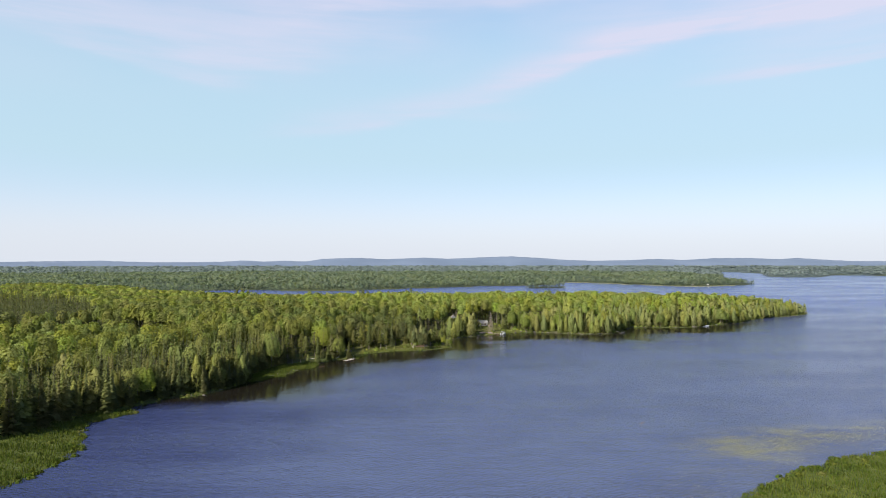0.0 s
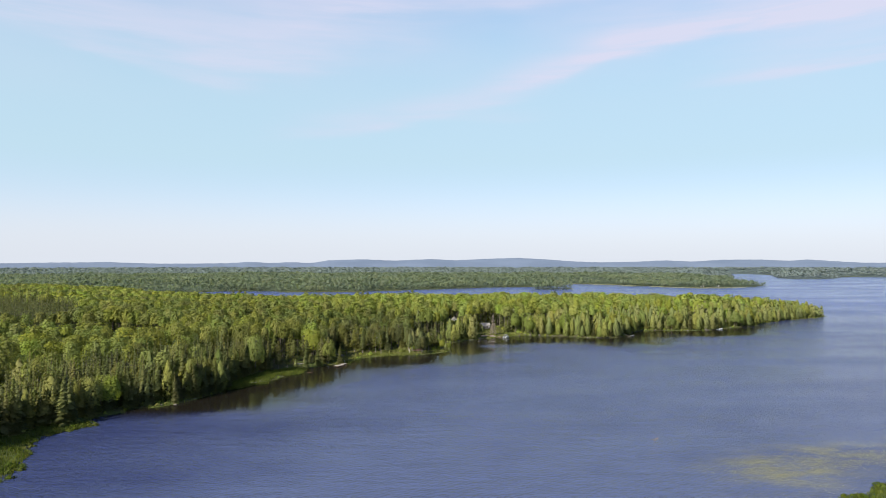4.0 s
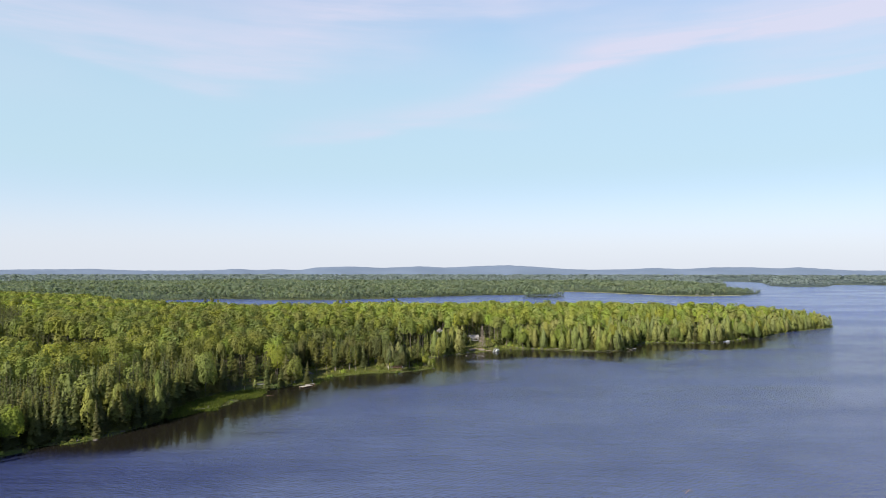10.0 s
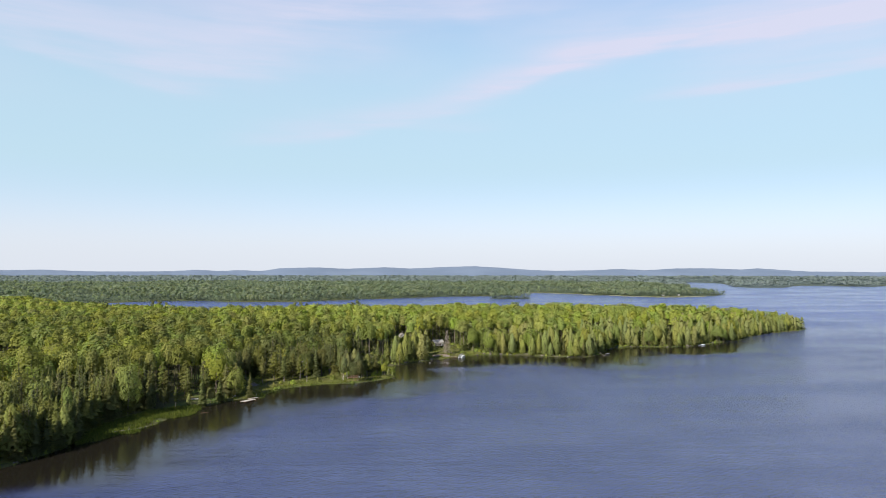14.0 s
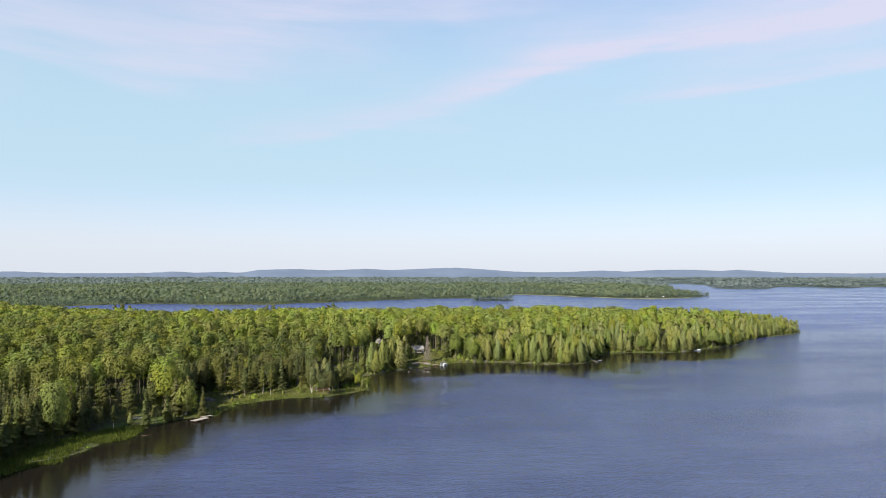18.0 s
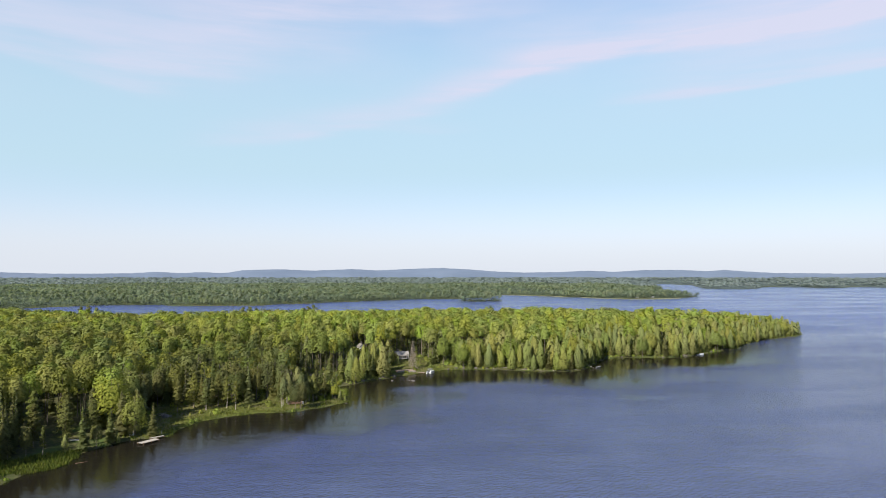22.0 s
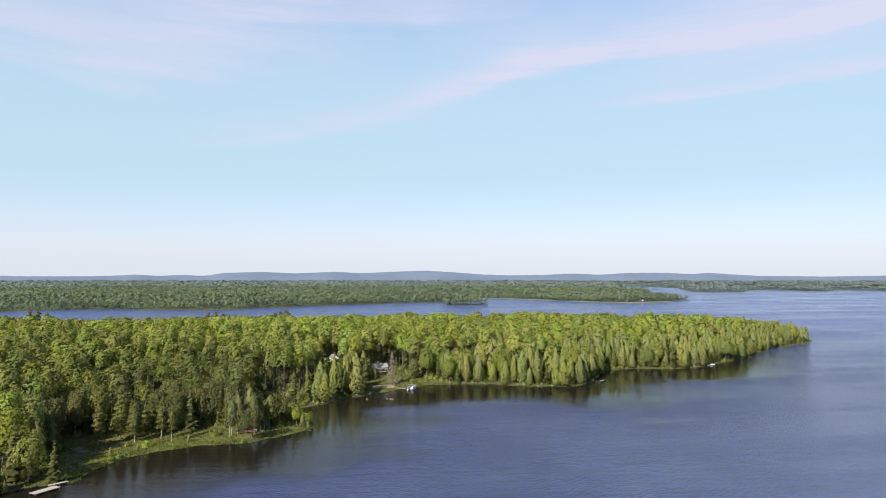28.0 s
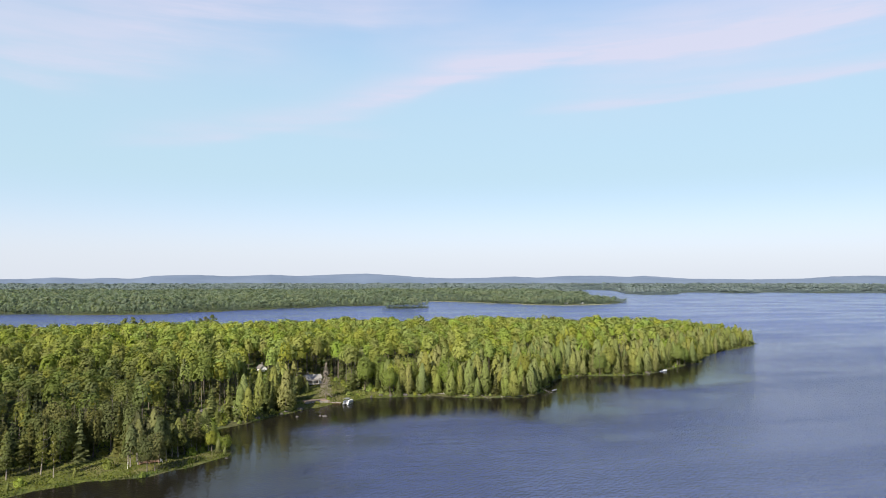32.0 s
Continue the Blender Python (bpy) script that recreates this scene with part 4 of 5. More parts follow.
    # brighter green on the point and back wood, partly sunlight painted into the tint
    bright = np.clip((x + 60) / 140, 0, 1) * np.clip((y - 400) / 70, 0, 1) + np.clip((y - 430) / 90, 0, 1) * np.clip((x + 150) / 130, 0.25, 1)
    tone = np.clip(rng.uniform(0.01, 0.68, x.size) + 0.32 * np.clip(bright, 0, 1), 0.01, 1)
    # near-left wood and spruce stand darkened, their shade painted into the tint
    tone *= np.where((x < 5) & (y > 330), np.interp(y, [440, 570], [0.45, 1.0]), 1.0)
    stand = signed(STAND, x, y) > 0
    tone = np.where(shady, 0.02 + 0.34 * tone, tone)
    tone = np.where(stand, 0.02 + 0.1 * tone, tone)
    for k, name, mat, lab in ((0, "spruce_wood", NEEDLE, "dense stand of dark green spruce trees"), (1, "broadleaf_wood", LEAF, "dense canopy of bright green broadleaf trees"),
                              (2, "cedar_wood", CEDAR, "dense stand of yellow-green cedar trees")):
        got = []
        for q, lev in enumerate(low):
            i = rest[(kind[rest] == k) & (level[rest] == q)]
            s = hh[i] / (13.0, 15.0, 12.0)[k]
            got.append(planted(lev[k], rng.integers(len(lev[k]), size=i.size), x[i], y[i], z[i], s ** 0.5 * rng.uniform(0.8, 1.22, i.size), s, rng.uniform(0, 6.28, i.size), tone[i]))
        shift = np.cumsum([0] + [len(g[0]) for g in got])
        v, n, t = (np.concatenate([g[c] for g in got]) for c in (0, 2, 3))
        f = np.concatenate([g[1] + shift[q] for q, g in enumerate(got)])
        me = mesh_arrays(name, v, f, {"tint": t}, normals=n)
        me.materials.append(mat)
        tagged(new(name, me), lab, "woods", kind="stuff")
    pieces = []
    for i in rest:
        if sd[i] < 45 or rng.uniform() < 0.3:
            v, f = tube([(0, 0, -0.3), (0, 0, hh[i] * 0.8)], [0.17, 0.07], 3)
            pieces.append((v + np.array((x[i], y[i], z[i])), f))
    me = mesh_arrays("wood_trunks", *joined(pieces))
    me.materials.append(BARK)
    tagged(new("wood_trunks", me), "grey trunks inside the woods", "tree trunks", kind="stuff")
    print("trees", count, len(rest))


def place_far_woods():
    rng = np.random.default_rng(9)
    spire = [conifer_crown(rng, 16, w, 0.5, 7, 4, True) for w in (2.2, 2.5, 2.0, 2.7, 2.3)]
    round_ = [broadleaf_crown(rng, 14, w, 2, 26, 1.4, 6, True) for w in (3.0, 3.4, 2.7)]
    spire_low = [conifer_crown(rng, 15, w, 3, 4, 4, True) for w in (2.6, 3.0)]
    round_low = [broadleaf_crown(rng, 14, w, 4, 16, 1.8, 4, True, 0.0) for w in (3.2, 3.8, 3.5)]
    far_low = [broadleaf_crown(rng, 14, w, 5, 9, 2.7, 3, True, 0.1) for w in (3.8, 4.4)] + [conifer_crown(rng, 15, 3.4, 4, 2, 4, True)]
    pools = {"edge": spire + round_, "near": spire_low + round_low, "far": far_low}
    pools = {k: [soft(*c, 0.35) for c in q] for k, q in pools.items()}
    sets = {"far_woods": [], "distant_woods": []}
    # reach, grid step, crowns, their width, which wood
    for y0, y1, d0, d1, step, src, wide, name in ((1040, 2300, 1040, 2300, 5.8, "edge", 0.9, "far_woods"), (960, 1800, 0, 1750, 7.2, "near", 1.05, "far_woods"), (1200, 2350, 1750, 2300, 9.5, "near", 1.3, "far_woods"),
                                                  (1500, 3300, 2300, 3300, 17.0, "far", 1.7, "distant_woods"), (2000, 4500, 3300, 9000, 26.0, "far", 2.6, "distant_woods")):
        half = min(4400, y1 * 1.25)
        x, y = scatter(-0.8 * half, half, y0, y1, step, rng)
        ok = in_view(x, y, -38, 52)
        x, y = x[ok], y[ok]
        sd, d = land(x, y), np.hypot(x, y)
        ok = (sd > -0.3) & (d >= d0) & (d < d1) & ((sd < 22) if src == "edge" else (sd > 20) | (src == "far"))
        x, y, sd = x[ok], y[ok], sd[ok]
        n = x.size
        # dark spruce along the water and in stands, paler broadleaf between them
        patch = wobble(x, y, 420, 2.2) + 0.6 * wobble(x, y, 150, 0.7)
        dark = rng.uniform(0, 1, n) < np.clip(np.where(sd < 16, 0.86, 0.42) + 0.35 * patch, 0.08, 0.95)
        split = {"edge": 5, "near": 2, "far": 2}[src]
        m = len(pools[src])
        pick = np.where(dark, rng.integers(0, split, n), rng.integers(split, m, n)) if src != "far" else np.where(dark, 2, rng.integers(0, 2, n))
        tall = rng.uniform(0.75, 1.25, n) * np.where(np.hypot(x - 255, y - 1380) < 60, 1.25, 1.0) * (1 + 0.2 * wobble(x, y, 260, 1.1))
        z = height(x, y, sd) - np.where(sd > 60, {"edge": 0, "near": 4.0, "far": 8.0}[src], 1.0)
        tone = np.clip(np.where(dark, rng.uniform(0.02, 0.42, n), rng.uniform(0.40, 1.0, n)) - 0.16 * patch, 0.01, 1)
        sets[name].append(planted(pools[src], pick, x, y, z, tall * wide * rng.uniform(0.85, 1.25, n), tall, rng.uniform(0, 6.28, n), tone))
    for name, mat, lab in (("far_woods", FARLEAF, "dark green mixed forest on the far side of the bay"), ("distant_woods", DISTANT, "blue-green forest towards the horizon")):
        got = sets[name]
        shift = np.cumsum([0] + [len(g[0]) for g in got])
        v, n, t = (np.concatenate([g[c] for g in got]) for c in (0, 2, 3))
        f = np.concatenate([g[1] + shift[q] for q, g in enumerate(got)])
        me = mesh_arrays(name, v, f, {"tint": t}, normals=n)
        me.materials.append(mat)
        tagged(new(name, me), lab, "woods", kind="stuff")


place_trees()
place_far_woods()


# ---- undergrowth, grass, reeds, weed ----
def stuff(name, v, f, mat, label, category, tint=None):
    me = mesh_arrays(name, v, f, {"tint": tint} if tint is not None else ())
    me.materials.append(mat)
    return tagged(new(name, me), label, category, kind="stuff")


def place_shrubs():
    rng = np.random.default_rng(31)
    x, y = scatter(-320, 400, 150, 700, 2.7, rng)
    ok = in_view(x, y)
    x, y = x[ok], y[ok]
    sd = land(x, y)
    lawn = np.maximum(signed(LAWN, x, y), signed(YARD, x, y))
    edge = (sd > 0.9) & (sd < 11) & (y < 668) & (signed(MARSH_WEST, x, y) < 0.5)
    ok = edge & ((lawn < -1) | (rng.uniform(0, 1, x.size) < np.where(signed(YARD, x, y) > -1, 0.22, 0.06))) & (rng.uniform(0, 1, x.size) < 0.8)
    ok &= (signed(MARSH_EAST, x, y) < -8) & (np.maximum(signed(REED_BELT, x, y), signed(GLADE, x, y)) < -1.5)
    ok |= (signed(BOG, x, y) > 0) & (rng.uniform(0, 1, x.size) < 0.3)
    ok |= (signed(BRUSH, x, y) > -6) & (sd > 0.8) & (rng.uniform(0, 1, x.size) < 0.16)
    ok |= (x > -40) & (x < 30) & (y > 396) & (y < 475) & (sd > 5) & (sd < 32) & (rng.uniform(0, 1, x.size) < 0.3)
    ok |= (np.abs(lawn + 2.5) < 2.5) & (sd > 9) & (rng.uniform(0, 1, x.size) < 0.5)
    x, y, sd = x[ok], y[ok], sd[ok]
    z = height(x, y, sd)
    pool = []
    for _ in range(5):
        p = sphere_points(70, rng, -0.1)
        pool.append(cards(p * np.array([1, 1, 1.15]) * rng.uniform(0.7, 1.05, (70, 1)), p + rng.normal(0, 0.1, p.shape), np.full(70, 0.26), rng, True))
    vs, fs, ts, o = [], [], [], 0
    for i in range(x.size):
        v, f = pool[rng.integers(5)]
        s = rng.uniform(0.5, 1.5) * np.clip(0.5 + sd[i] / 9, 0.5, 1.3)
        vs.append(v * np.array([s, s, s * rng.uniform(0.8, 1.5)]) + np.array([x[i], y[i], z[i]]))
        fs.append(f + o)
        ts.append(np.full(len(v), rng.uniform(0.02, 0.7)))
        o += len(v)
    stuff("undergrowth", np.concatenate(vs), np.concatenate(fs), LEAF, "low leafy shrubs along the wooded bank", "shrubs", np.concatenate(ts))


def tufts(x, y, z, hlo, hhi, wide, rng):
    """Upright leaning blades, one triangle each, two to a tuft."""
    n = x.size
    x, y, z = (np.repeat(q, 2) for q in (x, y, z))
    a, h = rng.uniform(0, 6.28, 2 * n), rng.uniform(hlo, hhi, 2 * n)
    w = wide * rng.uniform(0.6, 1.4, 2 * n)
    dx, dy = np.cos(a) * w, np.sin(a) * w
    lx, ly = rng.normal(0, 0.28, 2 * n) * h, rng.normal(0, 0.28, 2 * n) * h
    v = np.stack([np.stack([x - dx, y - dy, z - 0.05], 1), np.stack([x + dx, y + dy, z - 0.05], 1), np.stack([x + lx, y + ly, z + h], 1)], 1)
    return v.reshape(-1, 3), np.arange(6 * n).reshape(-1, 3), np.repeat(rng.uniform(0, 1, 2 * n), 3)


def place_grass():
    rng = np.random.default_rng(41)
    x, y = scatter(-75, 90, 330, 512, 0.62, rng)
    ok = (np.maximum(signed(LAWN, x, y), signed(YARD, x, y)) > -1.5) & (rng.uniform(0, 1, x.size) < 0.75 + 0.3 * wobble(x, y, 12, 2))
    x, y = x[ok], y[ok]
    sd = land(x, y)
    ok = sd > 0.4
    x, y, sd = x[ok], y[ok], sd[ok]
    v, f, t = tufts(x, y, height(x, y, sd), 0.12, 0.42, 0.22, rng)
    px, py = np.repeat(x, 6), np.repeat(y, 6)
    t = np.clip(0.52 + 0.42 * wobble(px, py, 19, 1.7) + 0.25 * (t - 0.5) - 0.5 * np.clip(1 - np.repeat(sd, 6) / 3.5, 0, 1), 0.02, 1)
    stuff("grass", v, f, GRASS, "rough green grass on the bank", "grass", t)
    # reeds and sedge in the marshes and along the edge
    x, y = scatter(-150, 160, 95, 250, 0.55, rng)
    ok = np.maximum(signed(MARSH_WEST, x, y), signed(MARSH_EAST, x, y)) > -0.8
    x, y = x[ok], y[ok]
    x2, y2 = scatter(-120, 400, 200, 660, 1.0, rng)
    sd2 = land(x2, y2)
    ok = (sd2 > -0.9) & (sd2 < 2.6) & (wobble(x2, y2, 38, 0.9) + 0.5 * wobble(x2, y2, 17, 4) > np.where(y2 < 410, -0.6, -0.05))
    x3, y3 = scatter(-90, -55, 268, 332, 0.42, rng)
    ok3 = signed(REED_BELT, x3, y3) > -0.6 + wobble(x3, y3, 7, 3)
    belt = x3[ok3], y3[ok3]
    x, y = np.concatenate([x, x2[ok]]), np.concatenate([y, y2[ok]])
    sd = land(x, y)
    ok = sd > -1.2
    x, y, sd = x[ok], y[ok], sd[ok]
    ok = rng.uniform(0, 1, x.size) < (0.8 + 0.4 * wobble(x, y, 9, 1)) * np.clip((y - 90) / 22, 0, 1)
    x, y, sd = x[ok], y[ok], sd[ok]
    lush = np.clip(0.5 + 0.6 * wobble(x, y, 13, 4.4) + 0.4 * wobble(x, y, 5, 0.8), 0.05, 1.3)
    v, f, t = tufts(x, y, np.maximum(height(x, y, sd), -0.1), 0.25, 0.65, 0.12, rng)
    v[2::3, 2] += 0.75 * np.repeat(lush, 2) * rng.uniform(0.5, 1.2, 2 * x.size)
    t = np.clip(0.62 * t + np.repeat(0.42 - 0.42 * np.clip(lush, 0, 1), 6) + 0.22 * wobble(np.repeat(x, 6), np.repeat(y, 6), 31, 2.9), 0.01, 1)
    v3, f3, t3 = tufts(*belt, np.maximum(height(*belt), -0.1), 0.5, 1.2, 0.12, rng)
    v, f, t = np.concatenate([v, v3]), np.concatenate([f, f3 + len(v)]), np.concatenate([t, t3])
    x, y = scatter(-135, 130, 95, 225, 1.5, rng)
    rim = np.maximum(signed(MARSH_WEST, x, y), signed(MARSH_EAST, x, y))
    sd = land(x, y)
    ok = (sd > -1.6) & (rim > -1.5) & (rng.uniform(0, 1, x.size) < np.where(sd < 2, 0.5, 0.07))
    mx, my = x[ok], y[ok]
    p = sphere_points(40, rng, 0.0)
    mound = soft(*cards(p * np.array([1, 1, 0.8]), p + rng.normal(0, 0.3, p.shape), np.full(40, 0.42), rng, True))
    size = rng.uniform(0.35, 1.0, mx.size)
    v4, f4, _, t4 = planted([mound], np.zeros(mx.size, int), mx, my, np.maximum(height(mx, my), -0.05), size, size * 0.9, rng.uniform(0, 6.28, mx.size), rng.uniform(0.15, 1.0, mx.size))
    v, f, t = np.concatenate([v, v4]), np.concatenate([f, f4 + len(v)]), np.concatenate([t, t4])
    stuff("reeds", v, f, REED, "green and straw-coloured reeds and sedge in the marsh", "reeds", t)


def place_weed():
    m, nt, out = material("floating_weed")
    b = principled(nt, out, 0.75)
    rnd = nt.nodes.new("ShaderNodeNewGeometry").outputs["Random Per Island"]
    nt.links.new(mixc(nt, rnd, (0.120, 0.115, 0.055), (0.175, 0.165, 0.075)), b.inputs["Base Color"])
    rng = np.random.default_rng(51)
    x, y = scatter(28, 175, 95, 200, 0.36, rng)
    bed = [(40, 120), (50, 135), (68, 146), (66, 164), (82, 173), (98, 178), (150, 190), (170, 176), (128, 152), (96, 136), (72, 124), (58, 108)]
    d = signed(bed, x, y)
    core = [(68, 158), (84, 171), (118, 181), (150, 186), (128, 168), (104, 158), (86, 152)]
    p = np.clip(d / 10, 0, 1) * 0.10 + np.clip(signed(core, x, y) / 7 + 0.4, 0, 1) * 0.75
    p *= 0.4 * np.clip(0.75 + 0.5 * wobble(x, y * 2.2, 46, 0.2) + 0.45 * wobble(x * 0.7, y * 1.6, 17, 2.2) + 0.3 * wobble(x, y, 5, 1.2), 0, 1.3)
    ok = (rng.uniform(0, 1, x.size) < p) & (land(x, y) < -0.3)
    x, y = x[ok], y[ok]
    n = x.size
    a = rng.uniform(0, 6.28, n)
    L, W = rng.uniform(0.10, 0.28, n), rng.uniform(0.06, 0.16, n)
    c, s = np.cos(a), np.sin(a)
    q = [(1, 0.2), (0.3, 1), (-1, 0.1), (-0.2, -1)]
    v = np.stack([np.stack([x + c * L * i - s * W * j, y + s * L * i + c * W * j, np.full(n, 0.012) + 0.02 * (i > 0.9)], 1) for i, j in q], 1)
    stuff("water_weed", v.reshape(-1, 3), np.arange(4 * n).reshape(n, 4), m, "olive weed floating on shallow water", "water weed")


def place_far_reeds():
    rng = np.random.default_rng(43)
    m, nt, out = material("dry_reeds")
    b = principled(nt, out, 0.9)
    rnd = nt.nodes.new("ShaderNodeNewGeometry").outputs["Random Per Island"]
    nt.links.new(mixc(nt, rnd, (0.13, 0.145, 0.075), (0.22, 0.215, 0.125)), b.inputs["Base Color"])
    x, y = scatter(290, 700, 1400, 1790, 1.9, rng)
    sd = land(x, y)
    ok = (sd > -7) & (sd < 1.5) & (wobble(x, y, 130, 2.1) > -0.45)
    x, y, sd = x[ok], y[ok], sd[ok]
    v, f, t = tufts(x, y, 0 * x, 0.6, 1.3, 0.8, rng)
    stuff("far_reeds", v, f, m, "belt of dry pale reeds along the far shore", "reeds")


place_far_reeds()
place_shrubs()
place_grass()
place_weed()


# ---- small things on the shore ----
WOOD = plain("weathered_wood", (0.34, 0.31, 0.27), 0.85, 0, 0.35, 4, 0.01)
BROWNWOOD = plain("brown_timber", (0.22, 0.13, 0.075), 0.8, 0, 0.35, 5, 0.01)
WHITE = plain("white_paint", (0.60, 0.59, 0.56), 0.55, 0, 0.12, 3, 0.003)
GELCOAT = plain("white_hull", (0.50, 0.51, 0.53), 0.25, 0, 0.06, 2, 0.001)
ROOFGREY = plain("grey_shingles", (0.14, 0.128, 0.115), 0.9, 0, 0.25, 6, 0.01)
ROOFPALE = plain("pale_sheet_roof", (0.56, 0.55, 0.52), 0.6, 0, 0.15, 2, 0.004)
DARKGLASS = plain("dark_window", (0.03, 0.035, 0.04), 0.08, 0, 0.1, 2, 0.0)
ALU = plain("aluminium", (0.62, 0.63, 0.64), 0.35, 0.9, 0.12, 5, 0.002)
BLACK = plain("black_plastic", (0.03, 0.03, 0.03), 0.5, 0, 0.2, 5, 0.002)
CANVAS = plain("grey_canvas", (0.14, 0.145, 0.155), 0.9, 0, 0.15, 3, 0.01)
BLUE = plain("blue_paint", (0.10, 0.16, 0.30), 0.4, 0, 0.15, 3, 0.002)
ROCK = plain("grey_boulder", (0.105, 0.092, 0.08), 0.9, 0, 0.45, 1.5, 0.05)
SILVERWOOD = plain("silvered_driftwood", (0.30, 0.27, 0.23), 0.9, 0, 0.4, 3, 0.02)
EARTH = plain("bare_brown_earth", (0.20, 0.145, 0.10), 0.95, 0, 0.35, 0.8, 0.05)
DEADTWIG = plain("grey_dead_twigs", (0.24, 0.20, 0.165), 0.95, 0, 0.35, 4, 0.01)


def up(x, y):
    return float(height(np.array([float(x)]), np.array([float(y)]))[0])


def slab(sx, sy, sz, at=(0, 0, 0), bevel=0.01, turn=None, taper=1.0):
    """A block with softened edges, centred on at; taper narrows its top."""
    bm = bmesh.new()
    bmesh.ops.create_cube(bm, size=1)
    for v in bm.verts:
        k = taper if v.co.z > 0 else 1
        v.co = Vector((v.co.x * sx * k, v.co.y * sy * k, v.co.z * sz))
    if bevel:
        bmesh.ops.bevel(bm, geom=bm.edges[:], offset=bevel, segments=1, affect="EDGES")
    m = Matrix.Translation(at) @ (turn if turn is not None else Matrix())
    bmesh.ops.transform(bm, matrix=m, verts=bm.verts)
    return bm


def rod(p, q, r0, r1=None, sides=8):
    v, f = tube([p, q], [r0, r1 if r1 is not None else r0], sides)
    f = [tuple(int(i) for i in k) for k in f] + [tuple(range(sides - 1, -1, -1)), tuple(range(sides, 2 * sides))]
    me = bpy.data.meshes.new("rod")
    me.from_pydata([tuple(k) for k in v], [], f)
    return me


def profile(sections):
    """A skin through closed sections of equal length, capped at both ends."""
    n = len(sections[0])
    v = [p for s in sections for p in s]
    f = [(k * n + j, k * n + (j + 1) % n, (k + 1) * n + (j + 1) % n, (k + 1) * n + j) for k in range(len(sections) - 1) for j in range(n)]
    f += [tuple(range(n - 1, -1, -1)), tuple(range((len(sections) - 1) * n, len(sections) * n))]
    me = bpy.data.meshes.new("hull")
    me.from_pydata(v, [], f)
    me.polygons.foreach_set("use_smooth", [True] * len(f))
    return me


def make_dock(name, label, x, y, turn, length, width, top=0.5):
    root = tagged(new(name), label, "dock")
    root.matrix_world = pose(x, y, 0, 0, 0, turn)
    n = int(length / 0.30)
    plank = None
    for k in range(n):
        if plank is None:
            bm = slab(0.27, width, 0.05, (0, 0, 0), 0.006)
            plank = bpy.data.meshes.new("plank")
            bm.to_mesh(plank)
            bm.free()
            plank.materials.append(WOOD)
        o = part("plank", plank, WOOD, root)
        o.location = ((k + 0.5) * length / n, 0, top + 0.012 * math.sin(k * 2.3))
    for s in (-1, 1):
        part("beam", slab(length - 0.1, 0.09, 0.18, (length / 2, s * (width / 2 - 0.12), top - 0.12)), BROWNWOOD, root)
        for k in (0.06, 0.5, 0.94):
            part("pile", rod((length * k, s * (width / 2 + 0.04), -1.6), (length * k, s * (width / 2 + 0.04), top + 0.12), 0.07), BROWNWOOD, root)
    return root


def garden_chair(x, y, turn):
    c = tagged(new("garden_chair"), "white plastic garden chair on the bank", "chair", "white chairs on the bank")
    c.matrix_world = pose(x, y, up(x, y), 0, 0, turn)
    part("seat", slab(0.5, 0.5, 0.05, (0, 0, 0.42), 0.02), WHITE, c)
    part("backrest", slab(0.5, 0.05, 0.6, (0, 0.25, 0.74), 0.02, Matrix.Rotation(radians(-14), 4, "X")), WHITE, c)
    for sx in (-0.21, 0.21):
        for sy in (-0.21, 0.21):
            part("leg", rod((sx * 1.1, sy * 1.1, 0), (sx, sy, 0.42), 0.025, 0.022, 6), WHITE, c)
        part("armrest", slab(0.06, 0.5, 0.04, (sx * 1.15, 0, 0.62), 0.01), WHITE, c)


make_dock("dock", "weathered grey plank dock standing in shallow water", -45.7, 334.6, 54, 6.2, 2.2)
make_dock("gangway", "narrow grey plank gangway from the bank to the dock", -44.4, 340.6, 44, 4.4, 1.0)
make_dock("dock", "short grey plank dock beside the pontoon boat", 48.5, 469.2, -28, 4.2, 1.2)


def mooring_post(x, y, h, mat, label):
    r = tagged(new("mooring_post"), label, "post")
    r.matrix_world = pose(x, y, up(x, y))
    part("shaft", rod((0, 0, -0.3), (0.02, 0, h), 0.07, 0.06), mat, r)
    part("cap", slab(0.2, 0.2, 0.06, (0.02, 0, h + 0.02), 0.015), WHITE, r)


mooring_post(-42.2, 344.9, 1.3, WOOD, "white-topped mooring post on the grass by the gangway")
mooring_post(-9.9, 383.9, 1.6, WHITE, "white wooden post on the grassy spit")
for a in ((-51.2, 344.4, 30), (-50.3, 343.7, -20), (-58.0, 351.5, 60), (-2.6, 388.6, 10)):
    garden_chair(*a)


